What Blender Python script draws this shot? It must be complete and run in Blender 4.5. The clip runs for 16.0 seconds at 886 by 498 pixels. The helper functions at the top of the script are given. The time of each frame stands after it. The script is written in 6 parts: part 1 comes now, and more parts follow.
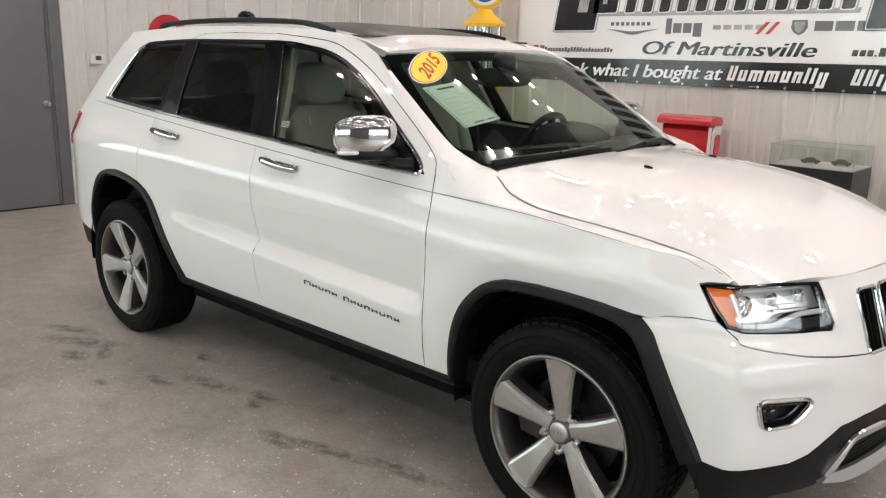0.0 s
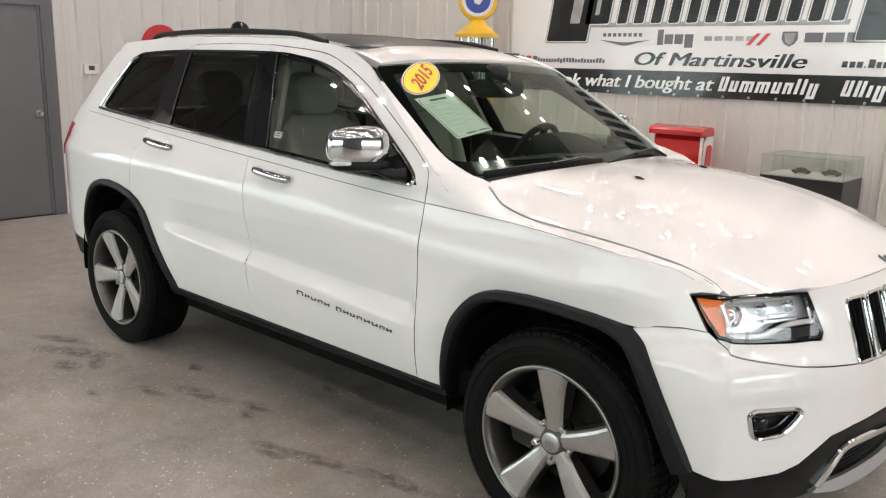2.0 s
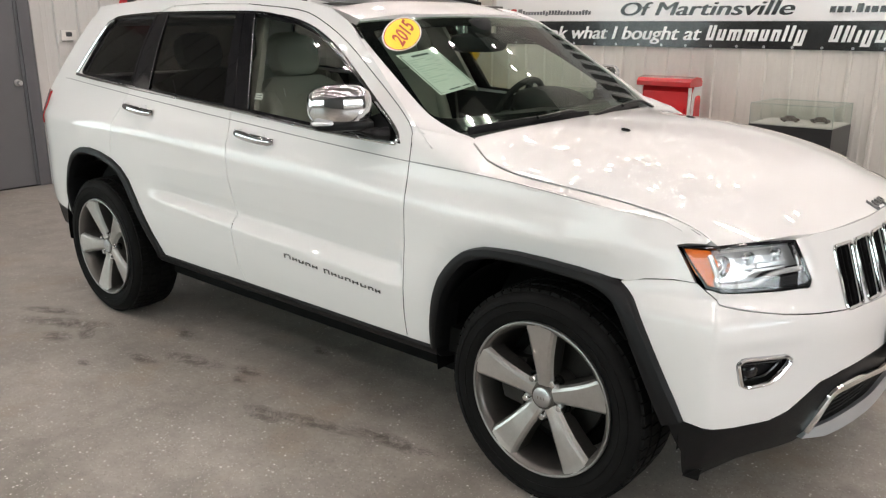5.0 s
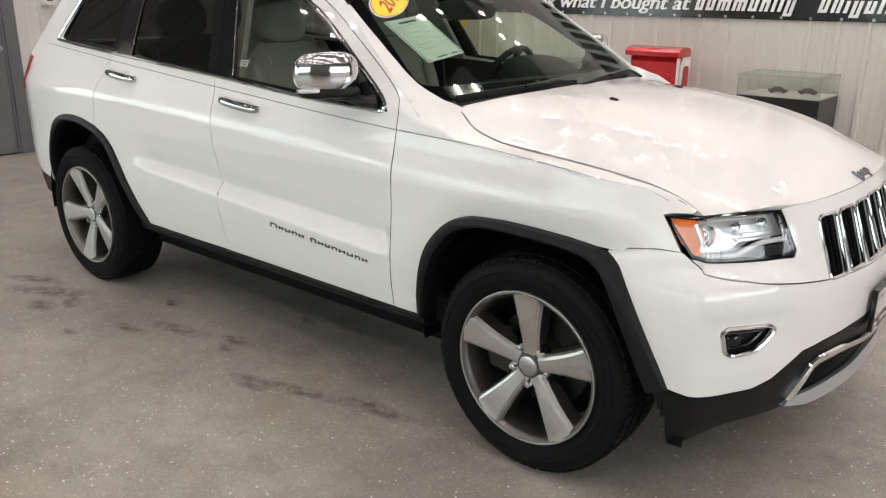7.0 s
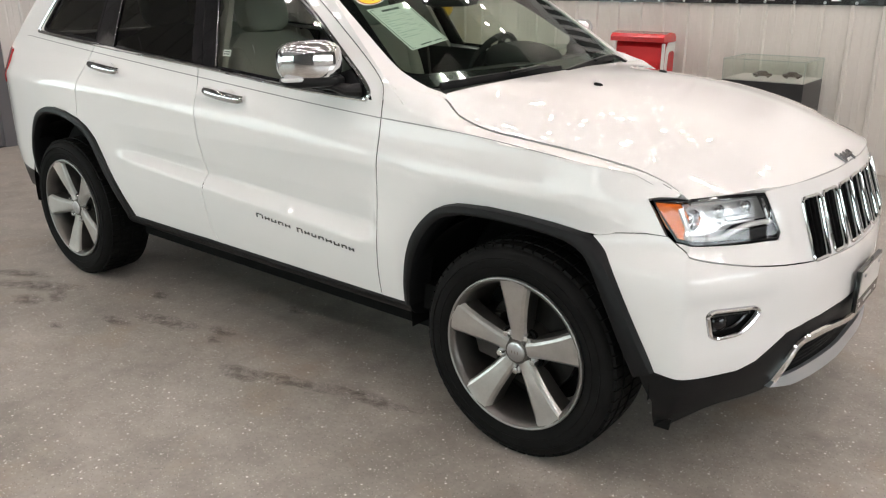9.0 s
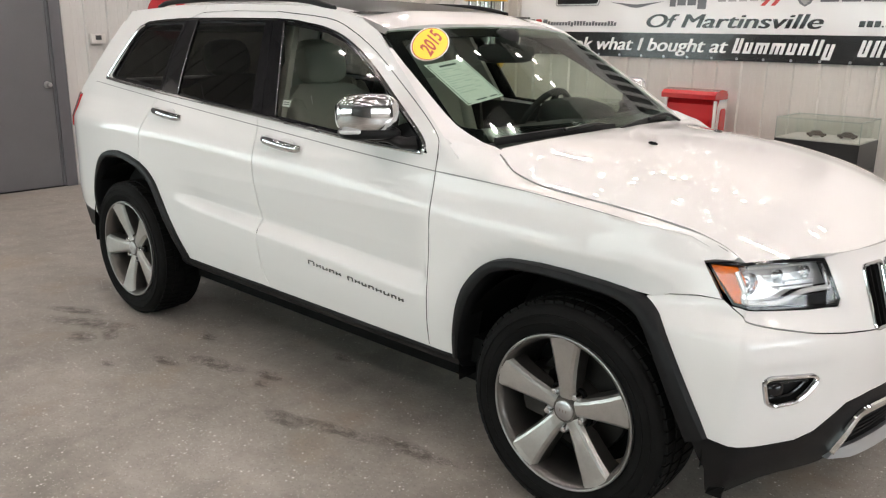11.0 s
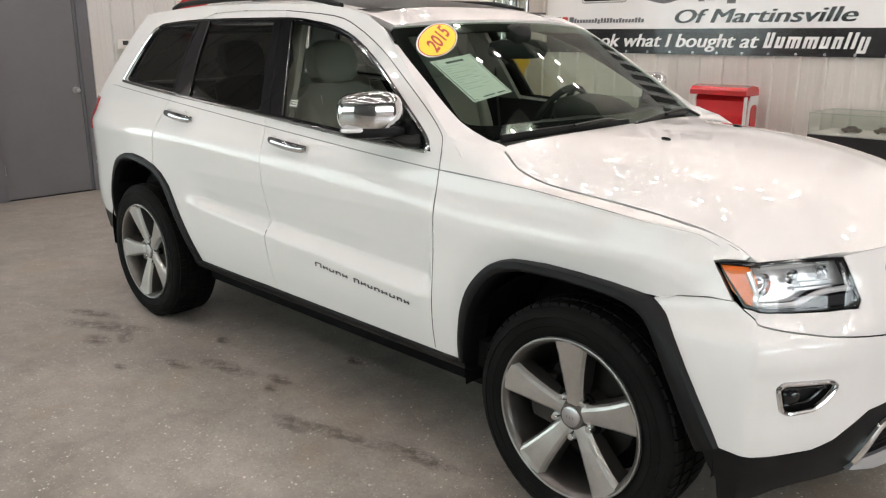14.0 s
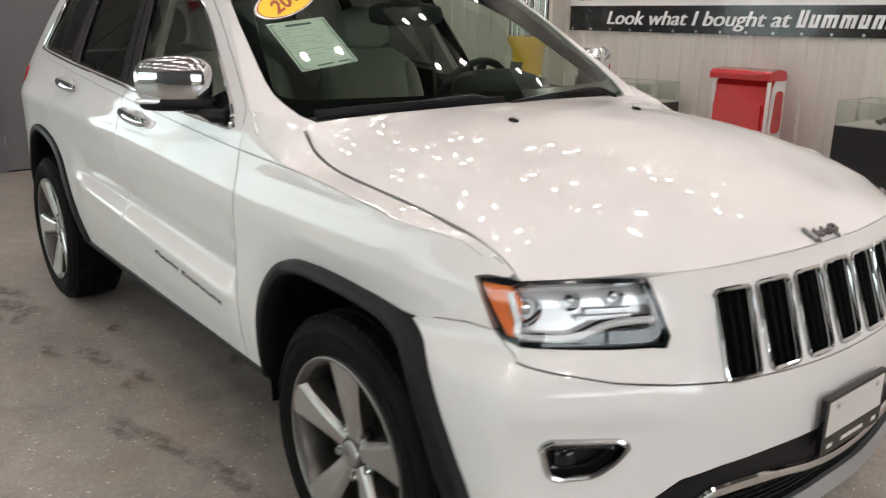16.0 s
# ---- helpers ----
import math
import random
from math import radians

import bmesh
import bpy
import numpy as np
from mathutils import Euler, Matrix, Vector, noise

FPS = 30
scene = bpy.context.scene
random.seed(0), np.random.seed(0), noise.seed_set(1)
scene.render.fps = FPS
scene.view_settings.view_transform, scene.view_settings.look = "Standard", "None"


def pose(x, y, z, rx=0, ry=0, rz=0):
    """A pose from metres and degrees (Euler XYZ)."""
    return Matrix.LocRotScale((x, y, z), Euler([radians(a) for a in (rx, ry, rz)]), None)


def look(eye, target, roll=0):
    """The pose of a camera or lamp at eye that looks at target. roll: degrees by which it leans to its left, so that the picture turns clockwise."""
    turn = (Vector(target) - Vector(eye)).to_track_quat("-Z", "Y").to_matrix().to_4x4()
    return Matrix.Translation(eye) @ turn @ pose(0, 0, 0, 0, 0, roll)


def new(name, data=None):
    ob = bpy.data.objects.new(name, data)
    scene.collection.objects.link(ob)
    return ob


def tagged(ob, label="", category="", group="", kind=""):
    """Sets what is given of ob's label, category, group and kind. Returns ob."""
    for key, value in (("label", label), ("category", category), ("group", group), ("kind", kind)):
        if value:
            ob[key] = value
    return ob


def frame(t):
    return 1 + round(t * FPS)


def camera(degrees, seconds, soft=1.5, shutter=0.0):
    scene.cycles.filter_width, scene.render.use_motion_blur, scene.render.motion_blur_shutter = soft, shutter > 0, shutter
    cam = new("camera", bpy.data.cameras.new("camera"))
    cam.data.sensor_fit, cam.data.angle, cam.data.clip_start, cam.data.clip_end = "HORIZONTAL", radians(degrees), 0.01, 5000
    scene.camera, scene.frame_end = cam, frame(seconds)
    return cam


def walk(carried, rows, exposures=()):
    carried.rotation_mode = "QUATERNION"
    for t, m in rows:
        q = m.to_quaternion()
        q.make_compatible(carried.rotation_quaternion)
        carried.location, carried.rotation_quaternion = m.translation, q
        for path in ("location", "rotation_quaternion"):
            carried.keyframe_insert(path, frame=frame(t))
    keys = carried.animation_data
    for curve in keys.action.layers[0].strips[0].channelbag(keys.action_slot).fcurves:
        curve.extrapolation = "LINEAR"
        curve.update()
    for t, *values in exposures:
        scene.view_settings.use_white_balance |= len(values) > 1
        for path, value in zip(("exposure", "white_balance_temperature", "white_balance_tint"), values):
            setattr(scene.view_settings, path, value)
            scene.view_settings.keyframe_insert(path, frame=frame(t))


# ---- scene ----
from mathutils import geometry

cam = camera(57.6, 16.0, soft=1.2, shutter=0.5)
PATH = [
    (0, (1.34, -3.016, 1.586), (0.046, -1.564, 1.119), 1.5),
    (0.5, (1.34, -3.018, 1.59), (0.047, -1.564, 1.127), 1.7),
    (1, (1.34, -3.02, 1.593), (0.048, -1.561, 1.144), 1.6),
    (1.5, (1.346, -3.019, 1.593), (0.057, -1.555, 1.15), 1.5),
    (2, (1.349, -3.019, 1.592), (0.063, -1.553, 1.148), 1.6),
    (2.5, (1.347, -3.018, 1.593), (0.054, -1.557, 1.147), 1.5),
    (3, (1.341, -3.021, 1.591), (0.036, -1.57, 1.153), 1.2),
    (3.5, (1.334, -3.016, 1.593), (0.016, -1.579, 1.153), 0.4),
    (4, (1.342, -3.0, 1.591), (0.05, -1.547, 1.121), -0.1),
    (6.5, (1.351, -2.987, 1.573), (0.13, -1.522, 0.972), 0.4),
    (7, (1.348, -2.988, 1.576), (0.132, -1.522, 0.966), 0.5),
    (7.5, (1.345, -2.985, 1.573), (0.125, -1.524, 0.958), 0.4),
    (8, (1.343, -2.99, 1.574), (0.112, -1.539, 0.958), 0.3),
    (8.5, (1.35, -2.981, 1.572), (0.128, -1.527, 0.944), -0.3),
    (9, (1.357, -2.985, 1.572), (0.167, -1.508, 0.936), -0.1),
    (9.5, (1.346, -2.989, 1.574), (0.145, -1.518, 0.948), 0.1),
    (10, (1.333, -3.011, 1.591), (0.066, -1.566, 1.039), 0.0),
    (12.5, (1.339, -2.991, 1.593), (0.039, -1.56, 1.079), 1.2),
    (13, (1.35, -2.988, 1.59), (0.052, -1.556, 1.077), 1.5),
    (13.5, (1.345, -2.965, 1.585), (0.038, -1.541, 1.07), 1.3),
    (14, (1.362, -2.87, 1.567), (0.004, -1.496, 1.048), -0.1),
    (14.5, (1.501, -2.69, 1.568), (0.114, -1.353, 1.031), -0.2),
    (15, (1.552, -2.487, 1.53), (0.153, -1.18, 0.95), -0.6),
    (15.5, (1.554, -2.221, 1.491), (0.121, -0.951, 0.911), -0.4),
    (16, (1.626, -1.911, 1.493), (0.128, -0.709, 0.936), 0.6),
]
walk(cam, [(t, look(eye, target, roll)) for t, eye, target, roll in PATH],
     exposures=[(0, .03), (7, .03), (9.5, .07), (12.5, .02), (13.8, .02), (15, .0), (15.5, -.04), (16, -.22)])


# ---- light ----
world = bpy.data.worlds.new("world")
scene.world = world
world.use_nodes = True
world.node_tree.nodes["Background"].inputs[0].default_value = (.75, .85, 1, 1)
world.node_tree.nodes["Background"].inputs[1].default_value = .2
scene.view_settings.exposure = 0.0


def area_lamp(name, m, sx, sy, watts, colour):
    lamp = bpy.data.lights.new(name, "AREA")
    lamp.shape, lamp.size, lamp.size_y, lamp.energy, lamp.color = "RECTANGLE", sx, sy, watts, colour
    ob = new(name, lamp)
    ob.matrix_world = m
    return ob


# ---- materials ----
def shader(name):
    m = bpy.data.materials.new(name)
    m.use_nodes = True
    return m, m.node_tree.nodes, m.node_tree.links, m.node_tree.nodes["Principled BSDF"]


def mat(name, base, rough=.5, metal=0.0, coat=0.0, var=0.0, scale=3.0, bump=0.0, fine=120.0, second=None, spec=.5, rvar=0.0):
    """A surface with colour variation at a large and a small scale, and fine relief."""
    m, n, l, b = shader(name)
    b.inputs["Base Color"].default_value = (*base, 1)
    b.inputs["Roughness"].default_value, b.inputs["Metallic"].default_value = rough, metal
    b.inputs["Coat Weight"].default_value, b.inputs["Coat Roughness"].default_value = coat, .012
    b.inputs["Specular IOR Level"].default_value = spec
    if var or bump or second or rvar:
        co = n.new("ShaderNodeTexCoord")
        big, small = n.new("ShaderNodeTexNoise"), n.new("ShaderNodeTexNoise")
        big.inputs["Scale"].default_value, small.inputs["Scale"].default_value = scale, fine
        big.inputs["Detail"].default_value, small.inputs["Detail"].default_value = 6, 3
        l.new(co.outputs["Object"], big.inputs["Vector"])
        l.new(co.outputs["Object"], small.inputs["Vector"])
        if var or second:
            ramp = n.new("ShaderNodeValToRGB")
            lo = tuple(c * (1 - var) for c in base)
            hi = second or tuple(min(1, c * (1 + var)) for c in base)
            ramp.color_ramp.elements[0].color, ramp.color_ramp.elements[1].color = (*lo, 1), (*hi, 1)
            ramp.color_ramp.elements[0].position, ramp.color_ramp.elements[1].position = .32, .68
            blend = n.new("ShaderNodeMath")
            blend.operation = "MULTIPLY_ADD"
            blend.inputs[1].default_value = .3
            l.new(small.outputs["Fac"], blend.inputs[0])
            scaled = n.new("ShaderNodeMath")
            scaled.operation = "MULTIPLY"
            scaled.inputs[1].default_value = .7
            l.new(big.outputs["Fac"], scaled.inputs[0])
            l.new(scaled.outputs[0], blend.inputs[2])
            l.new(blend.outputs[0], ramp.inputs[0])
            l.new(ramp.outputs[0], b.inputs["Base Color"])
        if rvar:
            mr = n.new("ShaderNodeMapRange")
            mr.inputs["To Min"].default_value, mr.inputs["To Max"].default_value = max(0, rough - rvar), rough + rvar
            l.new(big.outputs["Fac"], mr.inputs["Value"])
            l.new(mr.outputs[0], b.inputs["Roughness"])
        if bump:
            bp = n.new("ShaderNodeBump")
            bp.inputs["Strength"].default_value, bp.inputs["Distance"].default_value = bump, .002
            l.new(small.outputs["Fac"], bp.inputs["Height"])
            l.new(bp.outputs[0], b.inputs["Normal"])
    return m


def pane_mat(name, tint, gloss=1.0):
    """Thin glass: lets light through with a tint, and mirrors at its surface."""
    m, n, l, b = shader(name)
    n.remove(b)
    clear, shine, facing, mixed = (n.new("ShaderNode" + k) for k in ("BsdfTransparent", "BsdfGlossy", "LayerWeight", "MixShader"))
    power, schlick = n.new("ShaderNodeMath"), n.new("ShaderNodeMath")
    power.operation, power.inputs[1].default_value = "POWER", 5.0
    schlick.operation, schlick.inputs[1].default_value, schlick.inputs[2].default_value = "MULTIPLY_ADD", .38, .042
    facing.inputs[0].default_value = .5
    clear.inputs["Color"].default_value = (*tint, 1)
    shine.inputs["Roughness"].default_value = .01
    shine.inputs["Color"].default_value = (gloss, gloss, gloss, 1)
    l.new(facing.outputs["Facing"], power.inputs[0])
    l.new(power.outputs[0], schlick.inputs[0])
    l.new(schlick.outputs[0], mixed.inputs[0])
    l.new(clear.outputs[0], mixed.inputs[1])
    l.new(shine.outputs[0], mixed.inputs[2])
    l.new(mixed.outputs[0], n["Material Output"].inputs["Surface"])
    return m


def glow_mat(name, colour, power):
    m, n, l, b = shader(name)
    b.inputs["Base Color"].default_value = (.8, .8, .8, 1)
    b.inputs["Emission Color"].default_value, b.inputs["Emission Strength"].default_value = (*colour, 1), power
    return m


def floor_mat():
    """Grey epoxy floor with pale flakes, worn patches and dull stains."""
    m, n, l, b = shader("epoxy floor")
    co = n.new("ShaderNodeTexCoord")

    def noise_at(scale, detail=6, rough=.55):
        k = n.new("ShaderNodeTexNoise")
        k.inputs["Scale"].default_value, k.inputs["Detail"].default_value, k.inputs["Roughness"].default_value = scale, detail, rough
        l.new(co.outputs["Object"], k.inputs["Vector"])
        return k.outputs["Fac"]

    def ramp_of(value, stops):
        r = n.new("ShaderNodeValToRGB")
        while len(r.color_ramp.elements) < len(stops):
            r.color_ramp.elements.new(.5)
        for e, (p, c) in zip(r.color_ramp.elements, stops):
            e.position, e.color = p, (*c, 1)
        l.new(value, r.inputs[0])
        return r.outputs[0]

    def blend(kind, fac, a, c):
        x = n.new("ShaderNodeMix")
        x.data_type, x.blend_type = "RGBA", kind
        if isinstance(fac, float):
            x.inputs[0].default_value = fac
        else:
            l.new(fac, x.inputs[0])
        l.new(a, x.inputs[6])
        if isinstance(c, tuple):
            x.inputs[7].default_value = (*c, 1)
        else:
            l.new(c, x.inputs[7])
        return x.outputs[2]
    base = ramp_of(noise_at(1.1, 9, .62), [(.3, (.25, .227, .203)), (.5, (.345, .316, .282)), (.72, (.42, .386, .343))])
    grain = ramp_of(noise_at(55, 4), [(.3, (.90, .90, .90)), (.7, (1.07, 1.07, 1.07))])
    colour = blend("MULTIPLY", 1.0, base, grain)
    patch = ramp_of(noise_at(7.5, 6, .6), [(.35, (.88, .87, .86)), (.65, (1.08, 1.08, 1.08))])
    colour = blend("MULTIPLY", 1.0, colour, patch)
    blot = ramp_of(noise_at(3.3, 8, .62), [(.54, (0, 0, 0)), (.72, (.42, .42, .42))])
    colour = blend("MIX", blot, colour, (.13, .118, .104))
    rust = ramp_of(noise_at(2.6, 7), [(.55, (0, 0, 0)), (.72, (.5, .5, .5))])
    colour = blend("MIX", rust, colour, (.33, .25, .17))
    flake = n.new("ShaderNodeTexVoronoi")
    flake.inputs["Scale"].default_value = 52
    l.new(co.outputs["Object"], flake.inputs["Vector"])
    near = ramp_of(flake.outputs["Distance"], [(.15, (1, 1, 1)), (.27, (0, 0, 0))])
    pick = n.new("ShaderNodeSeparateColor")
    l.new(flake.outputs["Color"], pick.inputs[0])
    some = n.new("ShaderNodeMath")
    some.operation, some.inputs[1].default_value = "GREATER_THAN", .90
    l.new(pick.outputs[0], some.inputs[0])
    both = n.new("ShaderNodeMath")
    both.operation = "MULTIPLY"
    l.new(near, both.inputs[0])
    l.new(some.outputs[0], both.inputs[1])
    colour = blend("MIX", both.outputs[0], colour, (.88, .86, .82))
    for size, share, tone in ((135, .84, (.70, .67, .62)), (170, .82, (.12, .11, .10))):
        speck, tell, few, dot = n.new("ShaderNodeTexVoronoi"), n.new("ShaderNodeSeparateColor"), n.new("ShaderNodeMath"), n.new("ShaderNodeMath")
        speck.inputs["Scale"].default_value = size
        l.new(co.outputs["Object"], speck.inputs["Vector"])
        l.new(speck.outputs["Color"], tell.inputs[0])
        few.operation, few.inputs[1].default_value = "GREATER_THAN", share
        l.new(tell.outputs[1], few.inputs[0])
        dot.operation = "MULTIPLY"
        l.new(ramp_of(speck.outputs["Distance"], [(.24, (.85, .85, .85)), (.34, (0, 0, 0))]), dot.inputs[0])
        l.new(few.outputs[0], dot.inputs[1])
        colour = blend("MIX", dot.outputs[0], colour, tone)
    l.new(colour, b.inputs["Base Color"])
    rr = n.new("ShaderNodeMapRange")
    rr.inputs["To Min"].default_value, rr.inputs["To Max"].default_value = .30, .52
    l.new(noise_at(2.2), rr.inputs["Value"])
    l.new(rr.outputs[0], b.inputs["Roughness"])
    bp = n.new("ShaderNodeBump")
    bp.inputs["Strength"].default_value, bp.inputs["Distance"].default_value = .25, .002
    l.new(noise_at(70, 4), bp.inputs["Height"])
    l.new(bp.outputs[0], b.inputs["Normal"])
    return m


def stain_mat():
    """A dull oily film whose edge breaks up."""
    m, n, l, b = shader("floor stain")
    b.inputs["Base Color"].default_value, b.inputs["Roughness"].default_value = (.115, .10, .083, 1), .45
    co, no, ramp = n.new("ShaderNodeTexCoord"), n.new("ShaderNodeTexNoise"), n.new("ShaderNodeValToRGB")
    no.inputs["Scale"].default_value, no.inputs["Detail"].default_value, no.inputs["Roughness"].default_value = 19, 9, .7
    ramp.color_ramp.elements[0].position, ramp.color_ramp.elements[1].position = .40, .56
    ramp.color_ramp.elements[1].color = (.18, .18, .18, 1)
    l.new(co.outputs["Object"], no.inputs["Vector"])
    mid, far, fade, cut = n.new("ShaderNodeVectorMath"), n.new("ShaderNodeVectorMath"), n.new("ShaderNodeMapRange"), n.new("ShaderNodeMath")
    flat = n.new("ShaderNodeVectorMath")
    flat.operation, flat.inputs[1].default_value = "MULTIPLY", (1, 1, 0)
    mid.operation, mid.inputs[1].default_value = "SUBTRACT", (.5, .5, 0)
    far.operation = "LENGTH"
    fade.inputs["From Min"].default_value, fade.inputs["From Max"].default_value, fade.inputs["To Min"].default_value, fade.inputs["To Max"].default_value = .16, .50, 1, 0
    cut.operation = "MULTIPLY"
    l.new(co.outputs["Generated"], flat.inputs[0])
    l.new(flat.outputs[0], mid.inputs[0])
    l.new(mid.outputs[0], far.inputs[0])
    l.new(far.outputs["Value"], fade.inputs["Value"])
    l.new(no.outputs["Fac"], ramp.inputs[0])
    l.new(ramp.outputs[0], cut.inputs[0])
    l.new(fade.outputs[0], cut.inputs[1])
    l.new(cut.outputs[0], b.inputs["Alpha"])
    return m


PAINT = mat("white car paint", (.80, .785, .77), .5, 0, 1.0, spec=.05)
BLACK_TRIM = mat("black textured plastic", (.0095, .0095, .010), .42, 0, 0, .25, 8, .25, 400, spec=.16)
GLOSS_BLACK = mat("gloss black trim", (.006, .006, .007), .10, 0, .25, spec=.3)
ROOF_GLASS = mat("black roof glass", (.004, .004, .005), .28, spec=.06)
DARK = mat("dark underbody", (.0045, .0045, .0045), .85, 0, 0, .3, 6, spec=.1)
CHROME = mat("chrome", (.72, .72, .73), .06, 1.0)
SATIN = mat("satin silver", (.55, .55, .56), .28, 1.0, 0, .06, 20)
LIP_SILVER = mat("bright silver lip", (.55, .58, .61), .3, .75)
SPOKE = mat("machined alloy", (.50, .487, .468), .30, .85, .25, .06, 30)
LIP_ALLOY = mat("dull alloy lip", (.29, .28, .268), .40, .85)
BARREL = mat("grey alloy barrel", (.15, .14, .13), .36, .85, .2, .08, 20)
DISC_STEEL = mat("dull brake iron", (.035, .032, .03), .5, .8, 0, .2, 14)
POCKET = mat("grey painted alloy", (.045, .040, .036), .45, .4, .2, .1, 20)
RUBBER = mat("tyre rubber", (.0062, .0061, .0059), .74, 0, 0, .35, 9, .25, 180, spec=.11)
STEEL = mat("brake steel", (.30, .28, .26), .35, 1.0, 0, .2, 14)
CLEAR = pane_mat("clear green-tinted glass", (.86, .91, .87))
SCREEN_GLASS = pane_mat("windshield glass", (.58, .67, .60))
PRIVACY = pane_mat("privacy glass", (.145, .15, .14))
LENS = pane_mat("clear lens", (.93, .93, .93))
REFLECTOR = mat("bright lamp reflector", (.82, .82, .83), .22, .45)
AMBER = mat("amber lens", (.80, .15, .002), .25, 0, .4, .15, 60)
RED_LENS = mat("red tail lens", (.45, .01, .015), .15, 0, 1.0)
LEATHER = mat("stone grey leather", (.42, .41, .36), .5, 0, 0, .08, 7, .2, 260)
CABIN_DARK = mat("charcoal dashboard", (.009, .0095, .0095), .7, 0, 0, .2, 9, .3, 300)
CABIN_MID = mat("grey headliner", (.06, .058, .054), .9, 0, 0, .06, 6)
CABIN_LIGHT = mat("pale grey pillar lining", (.27, .26, .23), .8, 0, 0, .06, 6)
PINSTRIPE = mat("grey pinstripe", (.26, .25, .25), .35)
BADGE_GREY = mat("dark chrome badge", (.20, .20, .21), .25, 1.0)
PAPER_GREEN = mat("pale green printed paper", (.92, .95, .91), .6, 0, .3, .04, 14)
PAPER_INK = mat("printed ink", (.55, .66, .62), .6)
PAPER_DARK = mat("dark printed ink", (.10, .13, .12), .6)
STICKER_YELLOW = mat("yellow sticker vinyl", (.90, .62, .015), .45)
STICKER_RED = mat("dark red print", (.42, .05, .01), .5)
WHITE_VINYL = mat("white banner vinyl", (.84, .83, .82), .22, 0, .35, .03, 2)
BLACK_VINYL = mat("black banner print", (.014, .013, .014), .22, 0, .35, .2, 3)
SILVER_PRINT = mat("silver grey print", (.36, .355, .35), .3, 0, .3, .35, 7)
GREY_PRINT = mat("grey print", (.14, .14, .15), .3, 0, .3)
RED_PRINT = mat("red print", (.55, .06, .05), .3, 0, .3)
WALL_PAINT = mat("off-white ribbed steel", (.64, .605, .56), .42, 0, .15, .035, 1.2, .05, 40, rvar=.06)
COOL_WALL = mat("grey-white ribbed steel", (.60, .592, .575), .42, 0, .15, .035, 1.2, .05, 40, rvar=.06)
DARK_WALL = mat("dark grey ribbed steel", (.10, .097, .094), .5, 0, 0, .06, 1.2)
CEILING_PAINT = mat("brown-grey ceiling insulation", (.085, .079, .072), .6, 0, 0, .04, 1.5)
DOOR_PAINT = mat("grey painted steel door", (.135, .135, .143), .45, 0, .1, .06, 2.5, .08, 90)
FRAME_PAINT = mat("grey door frame paint", (.115, .115, .125), .45, 0, .1, .06, 3)
RED_PAINT = mat("glossy red enamel", (.52, .018, .022), .22, 0, .8, .08, 4)
SIGN_RED = mat("red sign enamel", (.42, .012, .018), .4, 0, .15, .1, 5, spec=.3)
CREAM = mat("white enamel", (.72, .70, .67), .3, 0, .5, .05, 5)
YELLOW_PAINT = mat("yellow enamel", (.80, .47, .015), .28, 0, .6, .08, 4)
BLUE_PRINT = mat("blue enamel", (.03, .06, .30), .3, 0, .4)
BLACK_LAMINATE = mat("black laminate", (.015, .015, .016), .35, 0, .2, .2, 5)
CASE_GLASS = pane_mat("display glass", (.955, .975, .96))
LINING = mat("pale display liner", (.55, .53, .50), .7, 0, 0, .05, 8)
MODEL_BROWN = mat("brown die-cast enamel", (.075, .055, .045), .35, 0, .4, .3, 60)
CASE_EDGE = mat("pale green glass edge", (.30, .37, .33), .3)
MODEL_DARK = mat("dark die-cast enamel", (.03, .03, .035), .3, 0, .5, .2, 60)
LED = glow_mat("warm white diode", (1.0, .895, .86), 160)
DAYLIGHT = glow_mat("bright daylight pane", (.80, .92, 1.0), 1.6)
FLOOR = floor_mat()
STAIN = stain_mat()


# ---- building tools ----
def thing(name, label, category, group="", at=(0, 0, 0), turn=0.0, kind=""):
    ob = new(name)
    ob.empty_display_size = .1
    ob.matrix_world = pose(*at, 0, 0, turn)
    return tagged(ob, label, category, group, kind)


def finish(name, mesh, material, parent, label=""):
    mesh.materials.append(material)
    ob = new(name, mesh)
    if parent:
        ob.parent = parent
    if label:
        tagged(ob, label)
    return ob


def part(name, bm, material, parent=None, label="", smooth=False, bevel=0.0):
    if bevel:
        sharp = [e for e in bm.edges if len(e.link_faces) == 2 and e.calc_face_angle(0) > .6]
        bmesh.ops.bevel(bm, geom=sharp, offset=bevel, segments=2, affect="EDGES", profile=.6)
    bmesh.ops.recalc_face_normals(bm, faces=bm.faces)
    mesh = bpy.data.meshes.new(name)
    bm.to_mesh(mesh)
    bm.free()
    for p in mesh.polygons:
        p.use_smooth = smooth
    if smooth:
        mesh.set_sharp_from_angle(angle=radians(38))
    return finish(name, mesh, material, parent, label)


def box(bm, x0, x1, y0, y1, z0, z1, m=Matrix.Identity(4)):
    v = [bm.verts.new(m @ Vector(p)) for p in ((x0, y0, z0), (x1, y0, z0), (x1, y1, z0), (x0, y1, z0), (x0, y0, z1), (x1, y0, z1), (x1, y1, z1), (x0, y1, z1))]
    for f in ((0, 3, 2, 1), (4, 5, 6, 7), (0, 1, 5, 4), (1, 2, 6, 5), (2, 3, 7, 6), (3, 0, 4, 7)):
        bm.faces.new([v[i] for i in f])
    return bm


def boxes(*dims, m=Matrix.Identity(4)):
    bm = bmesh.new()
    for d in dims:
        box(bm, *d, m=m)
    return bm


